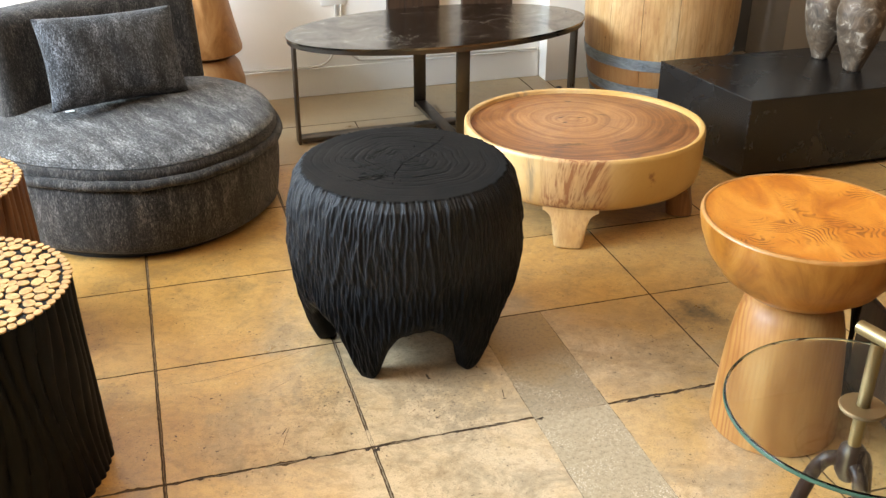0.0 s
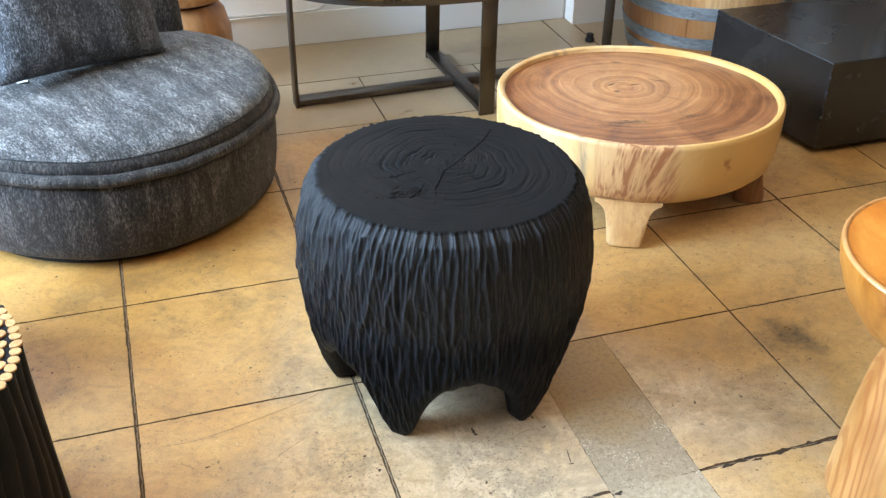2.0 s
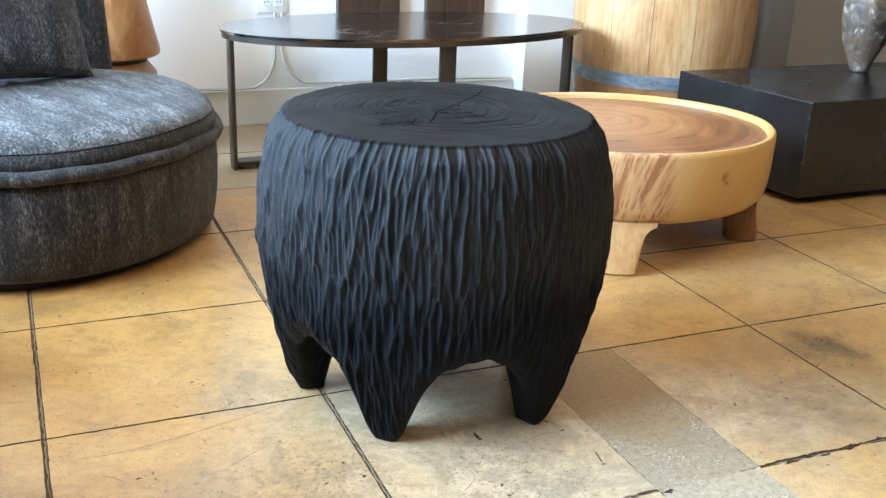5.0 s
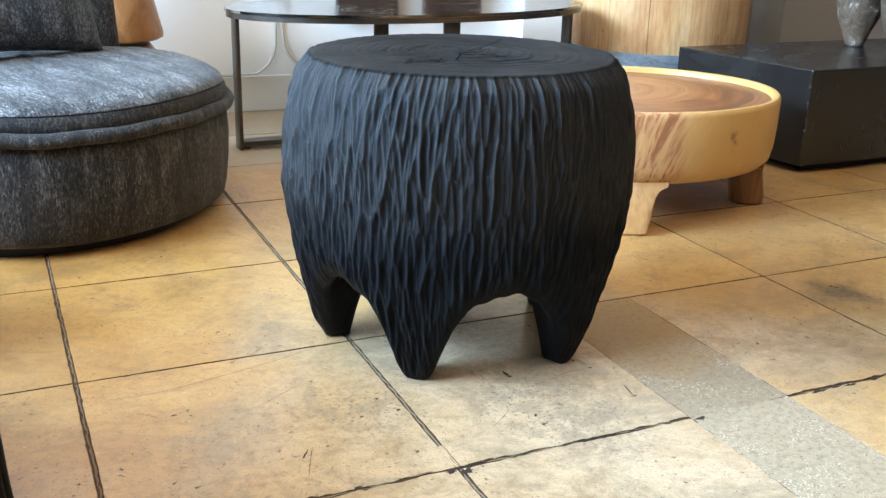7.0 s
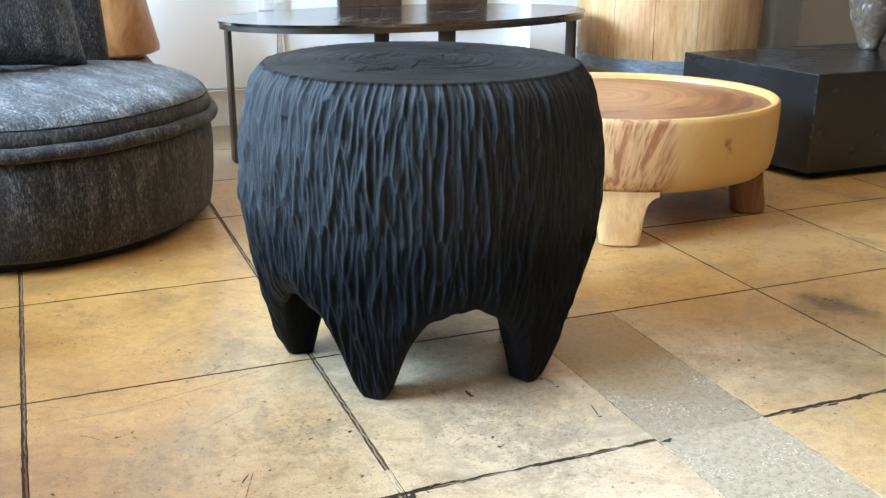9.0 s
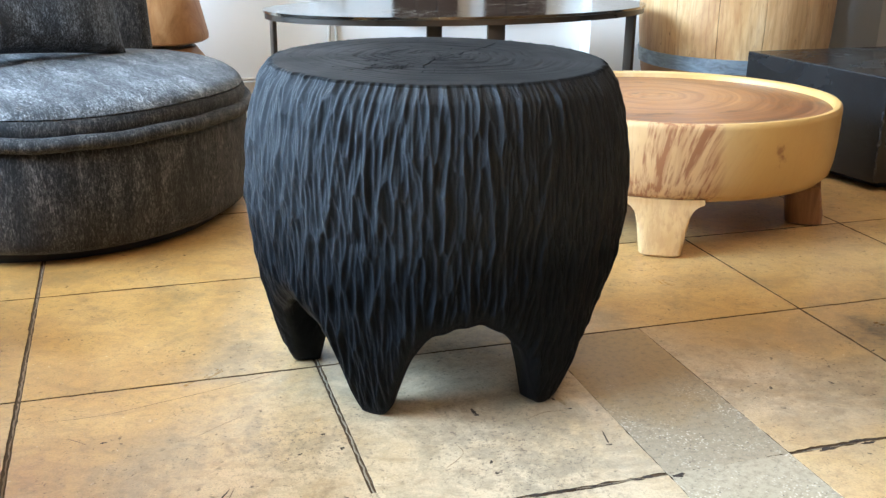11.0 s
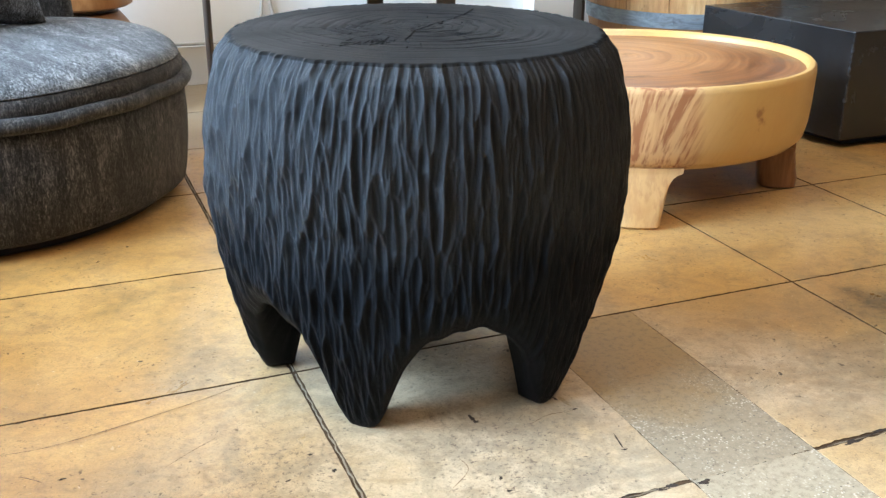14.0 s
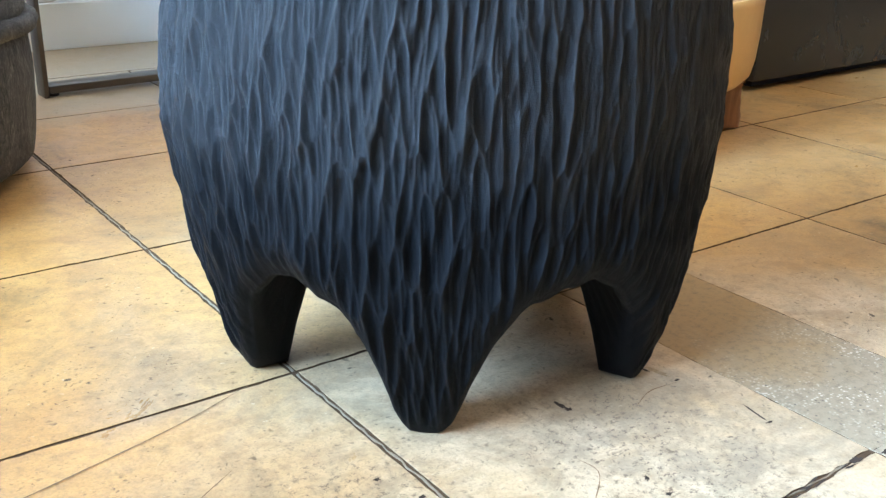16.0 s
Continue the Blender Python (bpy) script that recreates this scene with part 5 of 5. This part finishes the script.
BULB.node_tree.nodes["Principled BSDF"].inputs["Emission Strength"].default_value = 4.0


def wire_pendant(m, drop, lit=True):
    pd = thing("pendant_lamp", m, "wire cage pendant lamp with a bare warm bulb, in a mostly added set" if lit else "wire cage pendant lamp with an unlit bulb", "lamp", "wire pendants")
    b = part("bulb", lathe([(0, -0.055), (0.02, -0.05), (0.03, -0.03), (0.03, -0.008), (0.018, 0.02), (0.012, 0.035), (0, 0.035)], 24), BULB if lit else BLACK, pd, "glowing clear bulb" if lit else "dark unlit bulb")
    b.visible_shadow = False
    part("socket", lathe([(0.0, 0.0355), (0.016, 0.0355), (0.018, 0.08), (0.006, 0.095), (0, 0.095)], 20), BLACK, pd)
    part("cord", tube([(0, 0, 0.096), (0, 0, drop)], 0.003, 6), BLACK, pd)
    for i in range(8):
        a = 2 * math.pi * i / 8
        c, sn = math.cos(a), math.sin(a)
        part("wire", tube(curve_points([(0.03 * c, 0.03 * sn, 0.11), (0.13 * c, 0.13 * sn, 0.07), (0.21 * c, 0.21 * sn, -0.03), (0.16 * c, 0.16 * sn, -0.14), (0.045 * c, 0.045 * sn, -0.18)], 5), 0.0035, 6), BLACK, pd)
    for rr, zz in ((0.03, 0.11), (0.045, -0.18)):
        part("ring", tube([(rr * math.cos(2 * math.pi * i / 20), rr * math.sin(2 * math.pi * i / 20), zz) for i in range(20)], 0.004, 6, True), BLACK, pd)
    return pd


# most of these hang out of view, added to carry the fill lamps
for px, py, pz, _ in PENDANTS_AND_FILL:
    wire_pendant(pose(px, py, pz), CEIL - pz)
wire_pendant(pose(*UNLIT), CEIL - UNLIT[2], False)

knob = part("floor_stop", lathe([(0, 0), (0.018, 0), (0.02, 0.008), (0.014, 0.02), (0.016, 0.032), (0, 0.038)], 20), BLACK)
knob.matrix_world = pose(0.517, 4.36, 0)
tagged(knob, "small black knob on the floor beside the wall", "door stop")

# ---------------------------------------------------------------- floor tiles
US = (-3.05, -2.55, -2.06, -1.56, -1.065, -0.573, -0.077, 0.415)
US_R = (1.402, 1.857, 2.31, 2.77, 3.23, 3.69, 4.15, 4.61)
VS = (-3.21, -2.725, -2.24, -1.755, -1.27, -0.785, -0.30, 0.18, 0.665, 1.147, 1.631, 2.116, 2.585, 3.07, 3.459, 3.872)
trng = random.Random(11)


def ragged(n, size, rng):
    """Small steps off a straight edge: slow waver and chips."""
    out, w = [], 0.0
    for _ in range(n):
        w = 0.6 * w + rng.uniform(-1, 1) * size
        out.append(w - (rng.random() < 0.06) * size * rng.uniform(1, 3.5))
    return out


def tile(u0, u1, v0, v1, material, name="tile"):
    tight = [abs(e - 0.832) < 0.01 or abs(e - 1.038) < 0.01 for e in (u0, u1)]
    wide = [abs(e + 0.077) < 0.01 or abs(e - 0.415) < 0.01 for e in (u0, u1)]
    g = [0.0001 if t and v0 < 2.1 else 0.0042 if w and v0 < 3.4 else 0.0021 for t, w in zip(tight, wide)]
    gv = [-0.0004 if tight[0] and tight[1] and abs(e - 1.631) < 0.01 else 0.0033 if abs(e - 1.631) < 0.01 else 0.0021 for e in (v0, v1)]
    rough = [0.0019 if abs(e - 1.631) < 0.01 and not (tight[0] and tight[1]) else 0.0006 for e in (v0, v1)]
    cu, cv = (u0 + u1) / 2, (v0 + v1) / 2
    a, b, c, d = u0 + g[0] - cu, u1 - g[1] - cu, v0 + gv[0] - cv, v1 - gv[1] - cv
    n = 44 if (u1 > -1.2 and u0 < 2.4 and 0.6 < v0 < 2.7) else 12
    ring = []
    for (x0, y0), (x1, y1), (nx, ny), size in (((a, c), (b, c), (0, -1), rough[0]), ((b, c), (b, d), (1, 0), 0.0005), ((b, d), (a, d), (0, 1), rough[1]), ((a, d), (a, c), (-1, 0), 0.0005)):
        for i, off in enumerate(ragged(n, size, trng)):
            k = i / n
            off = 0 if i == 0 else off
            ring.append((x0 + (x1 - x0) * k + nx * off, y0 + (y1 - y0) * k + ny * off))
    bm = bmesh.new()
    loops = []
    for inset, z in ((0.0, -0.012), (0.0, -0.0016), (0.0003, -0.0004), (0.0008, 0.0)):
        loops.append([bm.verts.new((x - math.copysign(min(abs(x), inset), x), y - math.copysign(min(abs(y), inset), y), z)) for x, y in ring])
    m = len(ring)
    for p, q in zip(loops, loops[1:]):
        for i in range(m):
            bm.faces.new((p[i], p[(i + 1) % m], q[(i + 1) % m], q[i]))
    bm.faces.new(loops[-1])
    ob = part(name, bm, material, floor, smooth=True, angle=30)
    ob.data.materials.append(GROUT)
    for f in ob.data.polygons[: 2 * m]:
        f.material_index = 1
    ob.matrix_local = pose(cu, cv, trng.uniform(-0.0005, 0), trng.uniform(-.03, .03), trng.uniform(-.03, .03), trng.uniform(-.08, .08))
    return ob


def filler(u, v0, v1, w, material):
    """A ragged bead of old filler lying in a wide joint."""
    n = int((v1 - v0) / 0.012)
    bm = bmesh.new()
    rows = []
    for i in range(n + 1):
        v = v0 + (v1 - v0) * i / n
        c, h = trng.uniform(-0.0014, 0.0014), w / 2 * trng.uniform(0.35, 1.15)
        rows.append([bm.verts.new((u + c + x * h, v, z)) for x, z in ((-1, -0.0026), (-0.6, -0.0014), (0.6, -0.0012), (1, -0.0026))])
    for p, q in zip(rows, rows[1:]):
        for k in range(3):
            bm.faces.new((p[k], p[k + 1], q[k + 1], q[k]))
    return part("joint_filler", bm, material, floor, "old cement filler in the joint")


def filler_across(v, u0, u1, w, material):
    """The same in a joint that runs the other way."""
    ob = filler(v, u0, u1, w, material)
    ob.data.transform(Matrix(((0, 1, 0, 0), (1, 0, 0, 0), (0, 0, 1, 0), (0, 0, 0, 1))))
    ob.data.flip_normals()
    return ob


def scratch(points, w=0.0012):
    """A thin worn line across a tile."""
    pts = curve_points(points, 10)
    bm = bmesh.new()
    rows = []
    for i, q in enumerate(pts):
        a, b = pts[max(0, i - 1)], pts[min(len(pts) - 1, i + 1)]
        dx, dy = b[0] - a[0], b[1] - a[1]
        ln = math.hypot(dx, dy) or 1
        h = w / 2 * min(1, 0.25 + 4 * min(i, len(pts) - 1 - i) / len(pts)) * trng.uniform(0.5, 1.2)
        rows.append([bm.verts.new((q[0] + sg * h * dy / ln, q[1] - sg * h * dx / ln, 0.0004)) for sg in (-1, 1)])
    for p, q in zip(rows, rows[1:]):
        bm.faces.new((p[0], p[1], q[1], q[0]))
    bmesh.ops.recalc_face_normals(bm, faces=bm.faces)
    ob = part("scratch", bm, MORTAR, floor, "thin brown scratch in the tile", smooth=False)
    ob.matrix_world = Matrix()
    return ob


def chip(x, y, size, stretch, turn, seed):
    """A shallow dark chip or scuff in a tile."""
    rng = random.Random(seed)
    bm = bmesh.new()
    pts = []
    for i in range(18):
        a = 2 * math.pi * i / 18
        q = size * (0.45 + rng.random() * 0.65)
        pts.append(bm.verts.new((q * math.cos(a) * stretch, q * math.sin(a), 0.0004)))
    bm.faces.new(pts)
    ob = part("chip", bm, CRACK, floor, "dark chip in the tile", smooth=False)
    ob.matrix_world = pose(x, y, 0.0, 0, 0, turn)
    return ob


for v0, v1 in zip(VS, VS[1:]):
    edges = list(US)
    if v0 < 2.1:
        edges += [0.832, 1.038]
    elif v0 < 3.4:
        edges += [0.91]
    edges += list(US_R)
    if v0 > 3.4:
        edges = [-3.05, -2.40, -1.94, -1.48, -1.0, -0.55, -0.07, 0.393, 0.853, 1.315, 1.77, 2.23, 2.69, 3.15, 3.61, 4.07, 4.53]
    for u0, u1 in zip(edges, edges[1:]):
        tile(u0, u1, v0, v1, TERRAZZO if abs(u0 - 0.832) < 0.01 and v0 < 2.1 else TILE)
edges = [-3.05, -2.1, -1.2, -0.3, 0.45, 1.77, 1.885, 2.62, 3.1]
for u0, u1 in zip(edges, edges[1:]):
    tile(u0, u1, 3.872, 4.272 if u1 < 1.9 else 4.18 if u1 < 2.7 else 4.36, TILE)

CRACK = mat_plain("dark_crack", (0.040, 0.025, 0.015), 0.95, 0, 0.4, 40)
MORTAR = mat_plain("old_joint_mortar", (0.19, 0.115, 0.058), 0.8, 0, 0.4, 40, 0.4)
PALE_MORTAR = mat_plain("pale_joint_mortar", (0.25, 0.195, 0.13), 0.8, 0, 0.5, 60, 0.5)
for u, m in ((-0.077, MORTAR), (0.415, PALE_MORTAR)):
    for v0, v1 in zip(VS[8:-2], VS[9:-1]):
        filler(u + 0.0008, v0 + 0.004, v1 - 0.004, 0.0040, m)
filler(0.415, 1.636, 1.70, 0.0105, TILE)
for u0, u1 in ((-0.02, 0.07), (0.13, 0.30), (0.46, 0.62), (0.69, 0.79), (1.06, 1.17), (1.26, 1.38)):
    filler_across(1.632 + trng.uniform(-0.001, 0.001), u0, u1, 0.0026, PALE_MORTAR)
for i, (x, y, size, st, turn) in enumerate(((-0.003, 1.982, 0.0042, 2.6, 115), (0.002, 1.972, 0.004, 1.4, 20), (0.129, 2.031, 0.0028, 2.2, 130), (0.153, 2.0, 0.0026, 2.0, 20),
                                            (0.199, 1.91, 0.0019, 12, 100), (0.203, 1.888, 0.002, 3, 10), (-0.347, 1.728, 0.0018, 9, 75), (-0.56, 1.86, 0.003, 2.5, 30),
                                            (0.03, 1.80, 0.004, 1.2, 0), (0.022, 1.83, 0.003, 2.2, 80), (-0.20, 1.86, 0.0035, 1.7, 60), (-0.235, 1.90, 0.003, 1.4, 10), (-0.26, 1.84, 0.0026, 2.0, 40),
                                            (0.29, 1.805, 0.006, 2.4, 20), (-0.11, 1.667, 0.008, 1.6, 40), (-0.70, 2.62, 0.003, 2, 70), (-0.66, 2.7, 0.0035, 1.4, 0))):
    chip(x, y, size, st, turn, i)

scratch([(-0.685, 1.915, 0), (-0.597, 1.941, 0), (-0.498, 1.999, 0), (-0.409, 2.057, 0), (-0.33, 2.12, 0)], 0.0016)
scratch([(-0.618, 1.869, 0), (-0.60, 1.862, 0), (-0.581, 1.852, 0)], 0.002)
scratch([(-0.340, 1.666, 0), (-0.339, 1.71, 0), (-0.337, 1.748, 0)], 0.0016)
scratch([(-0.427, 1.882, 0), (-0.399, 1.918, 0), (-0.366, 1.956, 0)], 0.0013)
scratch([(0.08, 1.96, 0), (0.11, 1.985, 0), (0.15, 1.995, 0)], 0.0014)
scratch([(-0.05, 1.80, 0), (-0.02, 1.85, 0), (-0.03, 1.88, 0)], 0.0012)
crng = random.Random(21)
for i in range(84):
    u = crng.uniform(-0.02, 0.82) if i < 44 else crng.uniform(1.05, 1.75)
    q = uv(u, 1.631 + crng.gauss(-0.001, 0.0022)).translation
    chip(q.x, q.y, crng.uniform(0.0010, 0.0021), crng.uniform(5, 14), YAW + crng.uniform(-8, 8), 100 + i)
for u, dv, size, st in ((1.10, -0.006, 0.006, 3.2), (1.17, -0.008, 0.005, 3.0), (1.23, -0.006, 0.0045, 2.5), (0.80, -0.001, 0.005, 2.0), (0.40, -0.008, 0.006, 1.6), (0.26, 0.004, 0.004, 2.5)):
    q = uv(u, 1.631 + dv).translation
    chip(q.x, q.y, size, st, YAW, 300 + int(u * 100))
